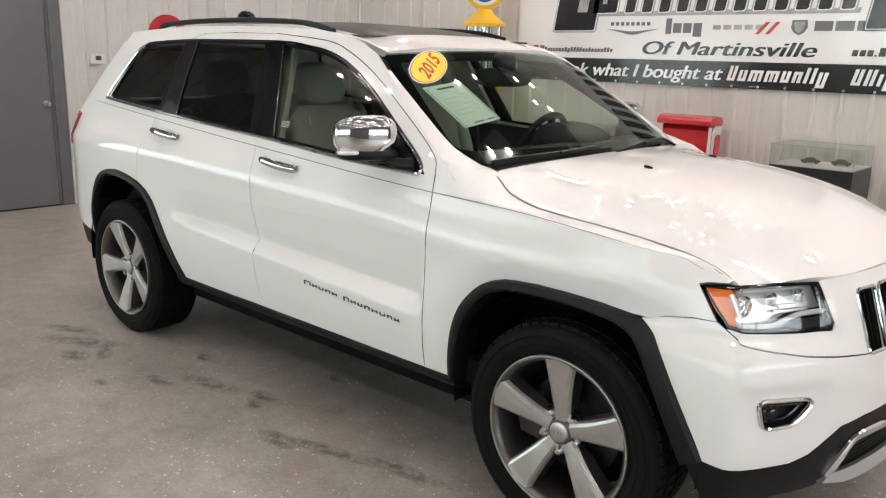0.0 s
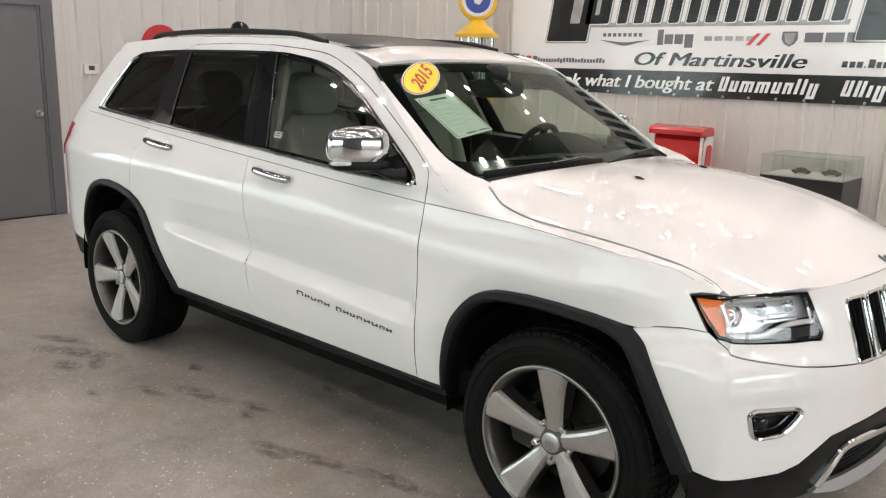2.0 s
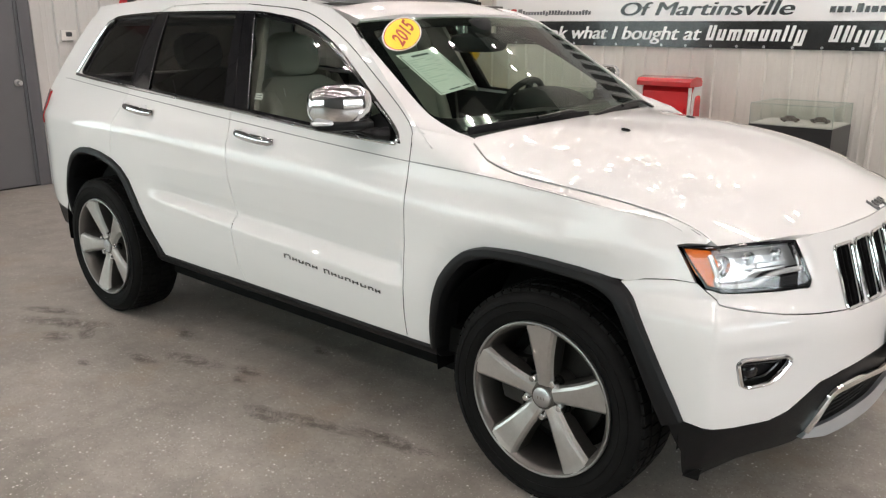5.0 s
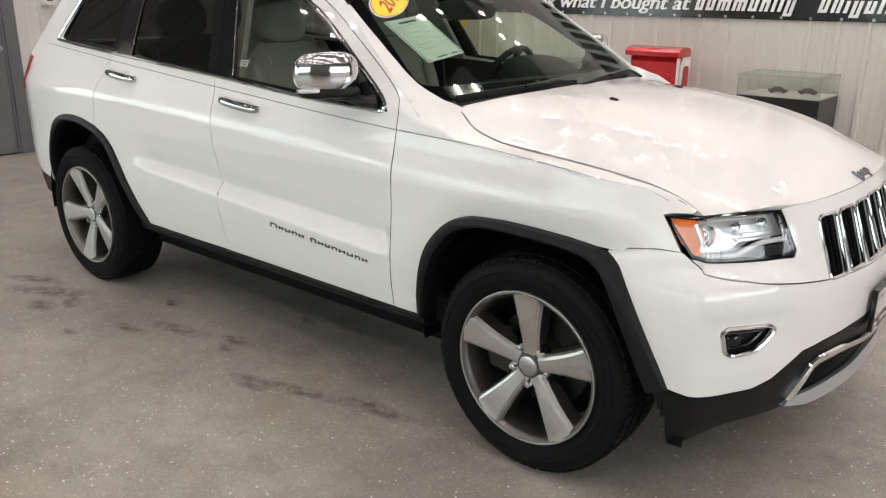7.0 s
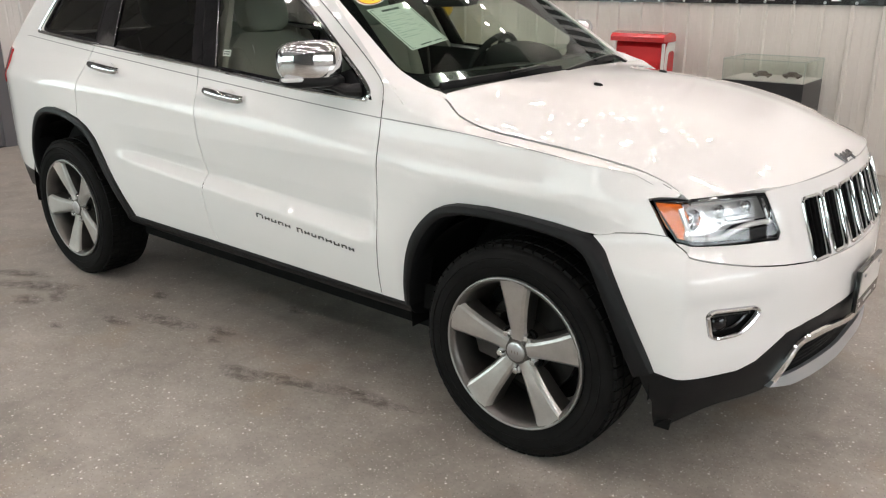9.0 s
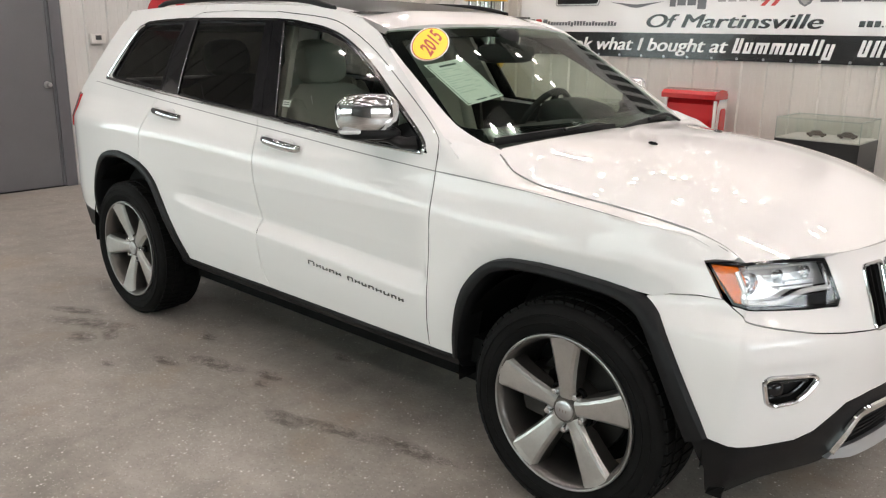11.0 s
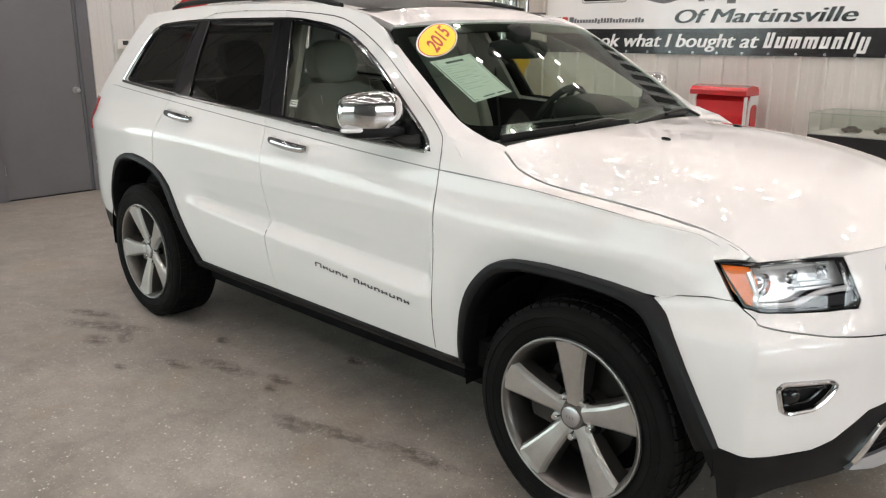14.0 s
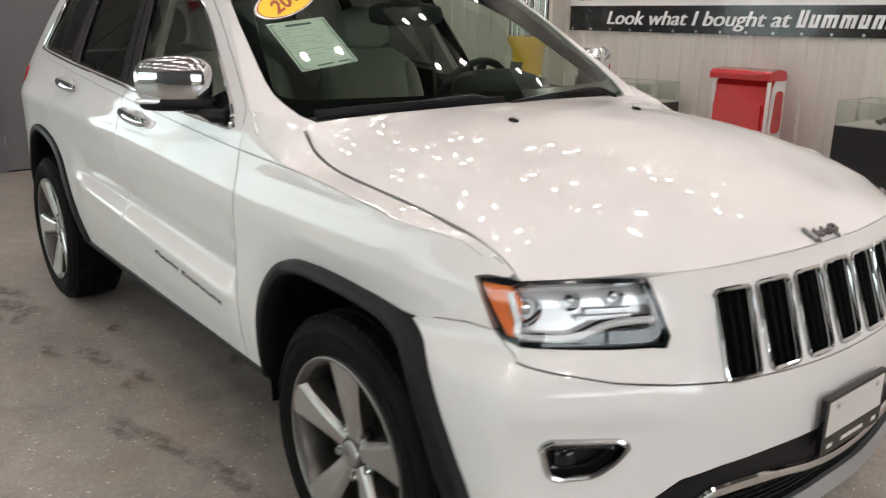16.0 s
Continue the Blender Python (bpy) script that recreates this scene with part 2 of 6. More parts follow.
def prism(pts, lo, hi, place):
    """A flat outline given depth: place(u, v, depth) gives the point."""
    bm = bmesh.new()
    a = [bm.verts.new(place(u, v, lo)) for u, v in pts]
    b = [bm.verts.new(place(u, v, hi)) for u, v in pts]
    bm.faces.new(a)
    bm.faces.new(list(reversed(b)))
    for i in range(len(pts)):
        j = (i + 1) % len(pts)
        bm.faces.new((a[i], b[i], b[j], a[j]))
    return bm


def lathe(profile, n=48, axis="z", m=Matrix.Identity(4), closed=False):
    """Turns (radius, height) round an axis."""
    bm = bmesh.new()
    rings = []
    for k in range(n):
        a = 2 * math.pi * k / n
        c, s = math.cos(a), math.sin(a)
        rings.append([bm.verts.new(m @ Vector((r * c, r * s, h) if axis == "z" else (r * c, h, r * s))) for r, h in profile])
    for k in range(n):
        p, q = rings[k], rings[(k + 1) % n]
        for i in range(len(profile) - (0 if closed else 1)):
            j = (i + 1) % len(profile)
            bm.faces.new((p[i], q[i], q[j], p[j]))
    bmesh.ops.remove_doubles(bm, verts=bm.verts, dist=1e-5)
    return bm


def tube(points, radius, n=8, flat=1.0, ref=(0, 0, 1)):
    """A rod along points; ref is a way that it never takes."""
    ref = Vector(ref)
    bm = bmesh.new()
    pts = [Vector(p) for p in points]
    rings = []
    for i, p in enumerate(pts):
        d = (pts[min(i + 1, len(pts) - 1)] - pts[max(i - 1, 0)]).normalized()
        side_way = d.cross(ref)
        if side_way.length < .05:
            side_way = d.cross(Vector((0, 1, 0)))
        side_way.normalize()
        up = side_way.cross(d)
        r = radius[i] if isinstance(radius, (list, tuple)) else radius
        rings.append([bm.verts.new(p + side_way * r * math.cos(2 * math.pi * k / n) + up * r * flat * math.sin(2 * math.pi * k / n)) for k in range(n)])
    for a, b in zip(rings, rings[1:]):
        for k in range(n):
            bm.faces.new((a[k], a[(k + 1) % n], b[(k + 1) % n], b[k]))
    bm.faces.new(list(reversed(rings[0])))
    bm.faces.new(rings[-1])
    return bm


def pillow(sx, sy, sz, m=Matrix.Identity(4), power=4.0, n=10):
    """A soft rounded block."""
    bm = bmesh.new()
    bmesh.ops.create_uvsphere(bm, u_segments=n * 2, v_segments=n, radius=1)
    for v in bm.verts:
        p = v.co.copy()
        k = (abs(p.x) ** power + abs(p.y) ** power + abs(p.z) ** power) ** (-1 / power)
        v.co = m @ Vector((p.x * k * sx / 2, p.y * k * sy / 2, p.z * k * sz / 2))
    return bm


def letters(name, text, size, material, parent, m, shear=0.0, width=1.0, bold=0.0, label=""):
    """Lettering in the built-in font, as a thin mesh."""
    cu = bpy.data.curves.new(name, "FONT")
    cu.body, cu.size, cu.shear, cu.extrude, cu.offset = text, size, shear, .0015, bold
    cu.align_x, cu.align_y = "LEFT", "BOTTOM_BASELINE"
    ob = bpy.data.objects.new(name, cu)
    scene.collection.objects.link(ob)
    bpy.context.view_layer.update()
    mesh = bpy.data.meshes.new_from_object(ob.evaluated_get(bpy.context.evaluated_depsgraph_get()))
    bpy.data.objects.remove(ob)
    mesh.transform(m @ Matrix.Diagonal((width, 1, 1, 1)))
    return finish(name, mesh, material, parent, label)


def inside(poly, p):
    x, y = p[:, 0], p[:, 1]
    hit = np.zeros(len(p), bool)
    for (x0, y0), (x1, y1) in zip(poly, np.roll(poly, -1, 0)):
        if y0 != y1:
            hit ^= ((y0 > y) != (y1 > y)) & (x < (x1 - x0) * (y - y0) / (y1 - y0) + x0)
    return hit


def dense(poly, step):
    out = []
    for a, b in zip(poly, np.roll(poly, -1, 0)):
        k = max(1, int(np.ceil(np.linalg.norm(b - a) / step)))
        out += [a + (b - a) * i / k for i in range(k)]
    return np.array(out)


def shrink(poly, d):
    """An outline moved inwards by d."""
    p = np.array(poly, float)
    area = .5 * np.sum(p[:, 0] * np.roll(p[:, 1], -1) - np.roll(p[:, 0], -1) * p[:, 1])
    e = np.roll(p, -1, 0) - p
    e = e / (np.linalg.norm(e, axis=1)[:, None] + 1e-9)
    nrm = np.stack([-e[:, 1], e[:, 0]], 1) * np.sign(area)
    v = nrm + np.roll(nrm, 1, 0)
    v = v / np.maximum(np.linalg.norm(v, axis=1)[:, None], .6) * 1.1
    return p + v * d


def rounded(poly, r, n=4):
    """An outline with its corners rounded."""
    p = [np.array(q, float) for q in poly]
    out = []
    for i, c in enumerate(p):
        a, b = p[i - 1] - c, p[(i + 1) % len(p)] - c
        la, lb = np.linalg.norm(a), np.linalg.norm(b)
        d = min(r, la * .45, lb * .45)
        s, e = c + a / la * d, c + b / lb * d
        out += [(1 - t) ** 2 * s + 2 * t * (1 - t) * c + t * t * e for t in np.linspace(0, 1, n)]
    return np.array(out)


HEART = Vector((-1.45, 0, .75))


def panel(name, parent, outline, surface, material, step=.04, depth=.015, holes=(), gap=.0025, lift=0.0, label="", stretch=(1, 1), lean=0.0):
    """A skin over an outline: surface(u, v) gives the point; its edge is folded inwards by depth, and it is raised by lift."""
    outer = dense(shrink(outline, gap) if gap else np.array(outline, float), step)
    inner = [dense(np.array(h, float), step * .6) for h in holes]
    rings = [outer] + inner
    pts, edges = [], []
    for r in rings:
        o = len(pts)
        pts += [tuple(q) for q in r]
        edges += [(o + i, o + (i + 1) % len(r)) for i in range(len(r))]
    lo, hi = outer.min(0), outer.max(0)
    nx, ny = max(1, int((hi[0] - lo[0]) / (step * stretch[0]))), max(1, int((hi[1] - lo[1]) / (step * stretch[1])))
    g = np.array([(lo[0] + (hi[0] - lo[0]) * (i + .5) / nx, lo[1] + (hi[1] - lo[1]) * (j + .5) / ny) for i in range(nx) for j in range(ny)])
    g[:, 1] += lean * (g[:, 0] - g[:, 0].mean())
    keep = inside(outer, g)
    for h in inner:
        keep &= ~inside(h, g)
    g = g[keep]
    if len(g):
        allring = np.concatenate(rings)
        near = np.array([np.min(np.sum((allring - q) ** 2, 1)) for q in g])
        g = g[near > (step * .35) ** 2]
    pts += [tuple(q) for q in g]
    from_cdt = geometry.delaunay_2d_cdt([Vector(q) for q in pts], edges, [], 0, 1e-7)
    uv = np.array([tuple(q) for q in from_cdt[0]])
    tris = [f for f in from_cdt[2] if len(f) == 3]
    mid = np.array([uv[list(f)].mean(0) for f in tris])
    ok = inside(outer, mid)
    for h in inner:
        ok &= ~inside(h, mid)
    tris = [f for f, k in zip(tris, ok) if k]
    e = .004
    places, ways = [], []
    for u, v in uv:
        p = Vector(surface(u, v))
        nrm = (Vector(surface(u + e, v)) - Vector(surface(u - e, v))).cross(Vector(surface(u, v + e)) - Vector(surface(u, v - e)))
        nrm = nrm.normalized() if nrm.length > 1e-12 else (p - HEART).normalized()
        if nrm.dot(p - HEART) < 0:
            nrm = -nrm
        places.append(p + nrm * lift)
        ways.append(nrm)
    count = {}
    faces = []
    for f in tris:
        a, b, c = (places[i] for i in f)
        f = list(f) if (b - a).cross(c - a).dot(ways[f[0]]) > 0 else list(reversed(f))
        faces.append(f)
        for i in range(3):
            k = (f[i], f[(i + 1) % 3])
            count[k] = 1
    rim = [k for k in count if (k[1], k[0]) not in count]
    verts, norms = list(places), list(ways)
    for i, j in rim:
        o = len(verts)
        verts += [places[i], places[j], places[j] - ways[j] * depth, places[i] - ways[i] * depth]
        flat = (places[j] - places[i]).cross(ways[i])
        flat = flat.normalized() if flat.length > 1e-12 else ways[i]
        norms += [flat] * 4
        faces.append([o, o + 3, o + 2, o + 1])
    mesh = bpy.data.meshes.new(name)
    mesh.from_pydata([tuple(q) for q in verts], [], faces)
    for p in mesh.polygons:
        p.use_smooth = True
    mesh.normals_split_custom_set_from_vertices([tuple(q) for q in norms])
    return finish(name, mesh, material, parent, label)


# ---- the room ----
X0, X1, Y0, Y1, TOP = -6.97, 8.5, -14.0, 4.5, 4.6
RIB = .236


def ribbed_wall(name, length, height, place, paint=None):
    """Steel sheet with a raised trapezoid rib every RIB metres and two small beads between."""
    bm = bmesh.new()
    prof = []
    u = 0.0
    while u < length:
        for du, d in ((0, 0), (.010, .026), (.034, .026), (.044, 0), (.110, 0), (.116, .0022), (.122, .0022), (.128, 0), (.162, 0), (.168, .0022), (.174, .0022), (.180, 0)):
            if u + du < length:
                prof.append((u + du, d))
        u += RIB
    prof.append((length, 0))
    lo = [bm.verts.new(place(u, d, 0)) for u, d in prof]
    hi = [bm.verts.new(place(u, d, height)) for u, d in prof]
    for i in range(len(prof) - 1):
        bm.faces.new((lo[i], lo[i + 1], hi[i + 1], hi[i]))
    back = [bm.verts.new(place(u, -.12, z)) for u, z in ((0, 0), (length, 0), (length, height), (0, height))]
    bm.faces.new(back)
    bm.faces.new([back[0], back[1], lo[-1]] + lo[-2::-1])
    bm.faces.new([back[3], back[2], hi[-1]] + hi[-2::-1])
    bm.faces.new((back[0], lo[0], hi[0], back[3]))
    bm.faces.new((back[1], lo[-1], hi[-1], back[2]))
    ob = part(name, bm, paint or WALL_PAINT)
    return tagged(ob, "dark grey ribbed steel wall of the showroom" if paint is DARK_WALL else "off-white ribbed steel liner wall of the showroom", "wall", kind="structure")


ob = part("floor", boxes((X0 - .3, X1 + .3, Y0 - .3, Y1 + .3, -.2, 0)), FLOOR)
tagged(ob, "grey epoxy-coated concrete floor with pale flakes and stains", "floor", kind="structure")
ob = part("ceiling", boxes((X0 - .3, X1 + .3, Y0 - .3, Y1 + .3, TOP, TOP + .15)), CEILING_PAINT)
tagged(ob, "high brown-grey insulated ceiling of the showroom", "ceiling", kind="structure")
DOOR_L, DOOR_R, DOOR_H = -.44, .49, 2.10
ribbed_wall("wall_north", X1 - X0, TOP, lambda u, d, z: (X0 + u, Y1 - d, z))
ribbed_wall("wall_west", Y1 - DOOR_R - .06, TOP, lambda u, d, z: (X0 + d, DOOR_R + .06 + u, z), COOL_WALL)
ribbed_wall("wall_west", DOOR_R - DOOR_L + .12, TOP - DOOR_H - .05, lambda u, d, z: (X0 + d, DOOR_L - .06 + u, z + DOOR_H + .05), COOL_WALL)
GATE0, GATE1, GATE_H, WEST_H = -13.4, -2.4, 2.9, 2.9
ribbed_wall("wall_west", DOOR_L - .06 - GATE1, TOP, lambda u, d, z: (X0 + d, GATE1 + u, z), DARK_WALL)
ribbed_wall("wall_west", GATE0 - Y0, TOP, lambda u, d, z: (X0 + d, Y0 + u, z), DARK_WALL)
ribbed_wall("wall_west", GATE1 - GATE0, TOP - WEST_H, lambda u, d, z: (X0 + d, GATE0 + u, z + WEST_H), DARK_WALL)
EAST0, EAST1 = -3.6, 1.5
ribbed_wall("wall_east", Y1 - EAST1, TOP, lambda u, d, z: (X1 - d, EAST1 + u, z), DARK_WALL)
ribbed_wall("wall_east", EAST0 - Y0, TOP, lambda u, d, z: (X1 - d, Y0 + u, z), DARK_WALL)
ribbed_wall("wall_east", EAST1 - EAST0, TOP - GATE_H, lambda u, d, z: (X1 - d, EAST0 + u, z + GATE_H), DARK_WALL)
SOUTH0, SOUTH1, SOUTH_H = -6.6, 8.1, 4.2
ribbed_wall("wall_south", SOUTH0 - X0, TOP, lambda u, d, z: (X0 + u, Y0 + d, z), DARK_WALL)
ribbed_wall("wall_south", X1 - SOUTH1, TOP, lambda u, d, z: (SOUTH1 + u, Y0 + d, z), DARK_WALL)
ribbed_wall("wall_south", SOUTH1 - SOUTH0, TOP - SOUTH_H, lambda u, d, z: (SOUTH0 + u, Y0 + d, z + SOUTH_H), DARK_WALL)


def overhead_door(width, m, glazed=(1, 2), cols=4, height=GATE_H, rows=4):
    """Sectional door or glazed front with white rails and glass panes, and a bright daylight backdrop behind it."""
    gate = thing("overhead_door", "unseen overhead door or glazed front of white frames and large glass panes", "garage door", "overhead doors", kind="structure")
    gate.matrix_world = m
    w, h = width / cols, height / rows
    for i in range(rows + 1):
        part("rail", boxes((0, width, -.03, .03, max(0, i * h - .06), min(height, i * h + .06))), CREAM, gate, bevel=.004)
    for j in range(cols + 1):
        part("stile", boxes((max(0, j * w - .05), min(width, j * w + .05), -.025, .035, 0, height)), CREAM, gate)
    for i in range(rows):
        for j in range(cols):
            dims = (j * w + .05, (j + 1) * w - .05, -.006, 0, i * h + .06, (i + 1) * h - .06)
            if i in glazed:
                pane = part("pane", boxes(dims), CASE_GLASS, gate)
                pane.visible_shadow = False
            else:
                part("infill", boxes(dims), CREAM, gate)
    ob = part("backdrop", boxes((-2, width + 2, -2.1, -2.0, -.5, 5)), DAYLIGHT)
    ob.matrix_world = m
    tagged(ob, "bright overcast daylight outside an overhead door", "sky", kind="structure")


# unseen glazing; west and south widths are stretched to light the flank evenly
overhead_door(GATE1 - GATE0, pose(X0 - .06, GATE1, 0, 0, 0, -90), (1, 2), 12, WEST_H)
overhead_door(SOUTH1 - SOUTH0, pose(SOUTH0, Y0 - .06, 0), (1, 2, 3, 4), 16, SOUTH_H, 5)
overhead_door(EAST1 - EAST0, pose(X1 + .06, EAST0, 0, 0, 0, 90), (1, 2), 3)
# area lamps added inside the glazing to brighten the car's nose and flank
for k in (1 / 6, .5, 5 / 6):
    area_lamp("daylight", pose(X1 - .06, EAST0 + (EAST1 - EAST0) * k, GATE_H / 2, 90, 0, 90), (EAST1 - EAST0) / 3 - .2, GATE_H / 2 - .14, 44, (.88, .95, 1.0))
area_lamp("daylight", pose(X0 + .06, (GATE0 + GATE1) / 2, WEST_H / 2, 90, 0, -90), GATE1 - GATE0, WEST_H / 2 - .1, 95, (.84, .985, .95))
area_lamp("daylight", pose((SOUTH0 + SOUTH1) / 2, Y0 + .06, SOUTH_H * .6, 90, 0, 0), SOUTH1 - SOUTH0, SOUTH_H * .8 - .1, 330, (.84, .985, .93))

# ceiling lamps: white housings with clusters of bare diodes
disc = bmesh.new()
bmesh.ops.create_cone(disc, cap_ends=True, segments=10, radius1=.042, radius2=.042, depth=.012)
diode_mesh = bpy.data.meshes.new("diode")
disc.to_mesh(diode_mesh)
disc.free()
diode_mesh.materials.append(LED)
shake = random.Random(11)
for ix in range(8):
    for iy in range(6):
        cx, cy = -5.4 + ix * 1.7 + shake.uniform(-.2, .2), -4.95 + iy * 1.8 + shake.uniform(-.2, .2)
        fixture = thing("ceiling_light", "white high-bay ceiling lamp with bare diode clusters", "ceiling light", "ceiling lights", (cx, cy, TOP), shake.uniform(-25, 25))
        part("housing", boxes((-.45, .45, -.33, .33, -.09, -.001)), CREAM, fixture, bevel=.01)
        for k in range(2):
            for j in range(2):
                d_ob = new("diode", diode_mesh)
                d_ob.parent = fixture
                d_ob.matrix_basis = pose(-.27 + .54 * k + shake.uniform(-.10, .10), -.2 + .4 * j + shake.uniform(-.08, .08), -.098)

# west door
door = thing("door_1", "closed grey painted steel door in a grey frame", "door", at=(X0, 0, 0), kind="structure")
part("leaf", boxes((-.05, -.005, DOOR_L + .055, DOOR_R - .055, .012, DOOR_H - .055)), DOOR_PAINT, door, bevel=.003)
part("jamb", boxes((-.1, .03, DOOR_R - .05, DOOR_R + .062, 0, DOOR_H + .06)), FRAME_PAINT, door, bevel=.004)
part("jamb", boxes((-.1, .03, DOOR_L - .062, DOOR_L + .05, 0, DOOR_H + .06)), FRAME_PAINT, door, bevel=.004)
part("head", boxes((-.1, .03, DOOR_L + .05, DOOR_R - .05, DOOR_H - .05, DOOR_H + .06)), FRAME_PAINT, door, bevel=.004)
part("stop", boxes((-.012, .008, DOOR_R - .075, DOOR_R - .05, 0, DOOR_H - .05)), FRAME_PAINT, door)
part("knob", lathe([(0, .075), (.018, .072), (.027, .055), (.024, .04), (.012, .03), (.012, .012), (.032, .008), (.032, 0), (0, 0)], 24, m=pose(-.005, DOOR_R - .125, 1.02, 0, 90, 0)), SATIN, door, "brushed steel door knob", smooth=True)
part("threshold", boxes((-.1, .02, DOOR_L, DOOR_R, .001, .01)), GLOSS_BLACK, door)
for z in (.25, 1.05, 1.85):
    part("hinge", lathe([(0, 0), (.008, 0), (.008, .1), (0, .1)], 10, m=pose(.002, DOOR_L + .052, z)), SATIN, door)

stat = thing("thermostat", "small white wall thermostat with a dark display", "thermostat", at=(X0 + .02, .90, 1.46))
part("case", boxes((0, .03, -.075, .075, -.05, .05)), CREAM, stat, bevel=.008)
part("display", boxes((.0302, .032, -.03, .03, -.012, .032)), MODEL_DARK, stat)

badge = thing("button_sign", "round red enamel sign with a pale centre", "wall sign", at=(X0 + .03, 1.70, 1.70))
part("disc", lathe([(0, .03), (.15, .03), (.215, .022), (.24, 0), (0, 0)], 48, m=pose(0, 0, 0, 0, 90, 0)), SIGN_RED, badge, smooth=True)
part("emblem", lathe([(0, .036), (.14, .034), (.14, .028), (0, .028)], 40, m=pose(0, 0, 0, 0, 90, 0)), CREAM, badge, "pale emblem disc")
for dz, w in ((.04, .22), (-.03, .24)):
    part("bar", boxes((.0362, .038, -w / 2, w / 2, dz - .02, dz + .02)), GREY_PRINT, badge)

# banner on the north wall
SL, SR, SB, ST = -4.275, .46, 1.36, 2.98
BY = Y1 - .030
banner = thing("banner", "large white and black vinyl dealer banner with printed lettering", "banner", at=(0, 0, 0))
flat = lambda lift: (lambda u, v, d: (u, BY - lift - d, v))
part("sheet", boxes((SL, SR, BY - .004, BY, 1.60, ST)), WHITE_VINYL, banner)
part("band", boxes((SL, SR, BY - .005, BY, SB, 1.5985)), BLACK_VINYL, banner, "black lower band of the banner")
for k in range(20):
    part("grommet", lathe([(.004, -.002), (.012, -.002), (.012, .002), (.004, .002)], 12, "y", pose(SL + .04 + k * (SR - SL - .08) / 19, BY - .006, SB + .018)), SATIN, banner)


def upright(x, z):
    return Matrix.Translation((x, BY - .007, z)) @ pose(0, 0, 0, 90, 0, 0)


def slant_bars(name, x, z, widths, heights, space, lean, material, depth=.002, y=.006):
    """Word-like rows of leaning bars."""
    for w, (b, t) in zip(widths, heights):
        if w > 0 and t > b:
            part(name, prism([(x + lean * b, z + b), (x + w + lean * b, z + b), (x + w + lean * t, z + t), (x + lean * t, z + t)], 0, depth, flat(y)), material, banner)
        x += abs(w) + space


def words(text, x, z, wide, paint):
    """A line of bold leaning lettering, one mesh a word."""
    line = letters("lettering", text, .178, paint, banner, upright(x, z), .26, wide)
    near = {v.index: [] for v in line.data.vertices}
    for e in line.data.edges:
        a, b = e.vertices
        near[a].append(b)
        near[b].append(a)
    islands, seen = [], set()
    for first in near:
        if first not in seen:
            stack, island = [first], []
            seen.add(first)
            while stack:
                i = stack.pop()
                island.append(i)
                for k in near[i]:
                    if k not in seen:
                        seen.add(k)
                        stack.append(k)
            us = [line.data.vertices[i].co.x - .26 * wide * (line.data.vertices[i].co.z - z) for i in island]
            islands.append((min(us), max(us), island))
    islands.sort(key=lambda k: k[0])
    groups, last = [[]], islands[0][1]
    for lo, hi, island in islands:
        if lo - last > .034 * wide:
            groups.append([])
        groups[-1] += island
        last = max(last, hi)
    for group in groups:
        keep = set(group)
        bm = bmesh.new()
        for k in (-1, 0, 1):
            made = {i: bm.verts.new(line.data.vertices[i].co + Vector((.0045 * k * wide, -.0005 * k, 0))) for i in group}
            for p in line.data.polygons:
                if all(i in keep for i in p.vertices):
                    bm.faces.new([made[i] for i in p.vertices])
        part("lettering", bm, paint, banner)
    bpy.data.objects.remove(line)


for text, x, z, wide, paint in (("Of Martinsville", -2.76, 1.652, 1.585, BLACK_VINYL), ("Look what I bought at", -3.80, 1.428, 1.185, WHITE_VINYL)):
    words(text, x, z, wide, paint)
# the rest of the band's line, as rows of plain stems: one word of nine, one of eight
low, tall, deep = (0, .098), (0, .134), (-.036, .098)


def stems(name, x, z, marks, stem, space, lean, material, y=.006):
    """Upright leaning stems, one to three for each mark, with a bar at the foot or head of some."""
    for count, span, link in marks:
        w = stem * count + space * .55 * (count - 1)
        for k in range(count):
            slant_bars(name, x + k * (stem + space * .55), z, [stem], [span], 0, lean, material, y=y)
        if link == "foot":
            slant_bars(name, x, z, [w], [(span[0], span[0] + .024)], 0, lean, material, y=y + .0004)
        elif link == "head":
            slant_bars(name, x, z, [w], [(span[1] - .024, span[1])], 0, lean, material, y=y + .0004)
        x += w + space
    return x


stems("bar", -1.84, 1.428, [(2, tall, "foot"), (2, low, "foot"), (3, low, "head"), (3, low, "head"), (2, low, "foot"), (2, low, "head"), (1, tall, ""), (1, tall, ""), (2, deep, "foot")], .030, .026, .25, WHITE_VINYL)
stems("bar", -.76, 1.428, [(2, tall, "foot"), (2, tall, ""), (1, low, ""), (2, deep, "foot"), (2, low, "foot"), (1, tall, ""), (2, low, "head"), (1, low, "")], .030, .026, .25, WHITE_VINYL)
stems("bar", .16, 1.428, [(2, tall, "foot"), (2, low, "")], .030, .026, .25, WHITE_VINYL)
# social media line and web address, as bars
slant_bars("bar", -3.98, 1.662, [.055] + [.028] * 23, [(0, .06)] + [(0, .044), (0, .034), (0, .034), (0, .034), (0, .034), (0, .034), (0, .034), (0, .044), (-.01, .034), (0, .046), (0, .046), (0, .046), (0, .046), (0, .034), (0, .034), (0, .044), (0, .034), (0, .034), (0, .034), (0, .034), (0, .046), (0, .046), (0, .034)], .009, .15, GREY_PRINT)
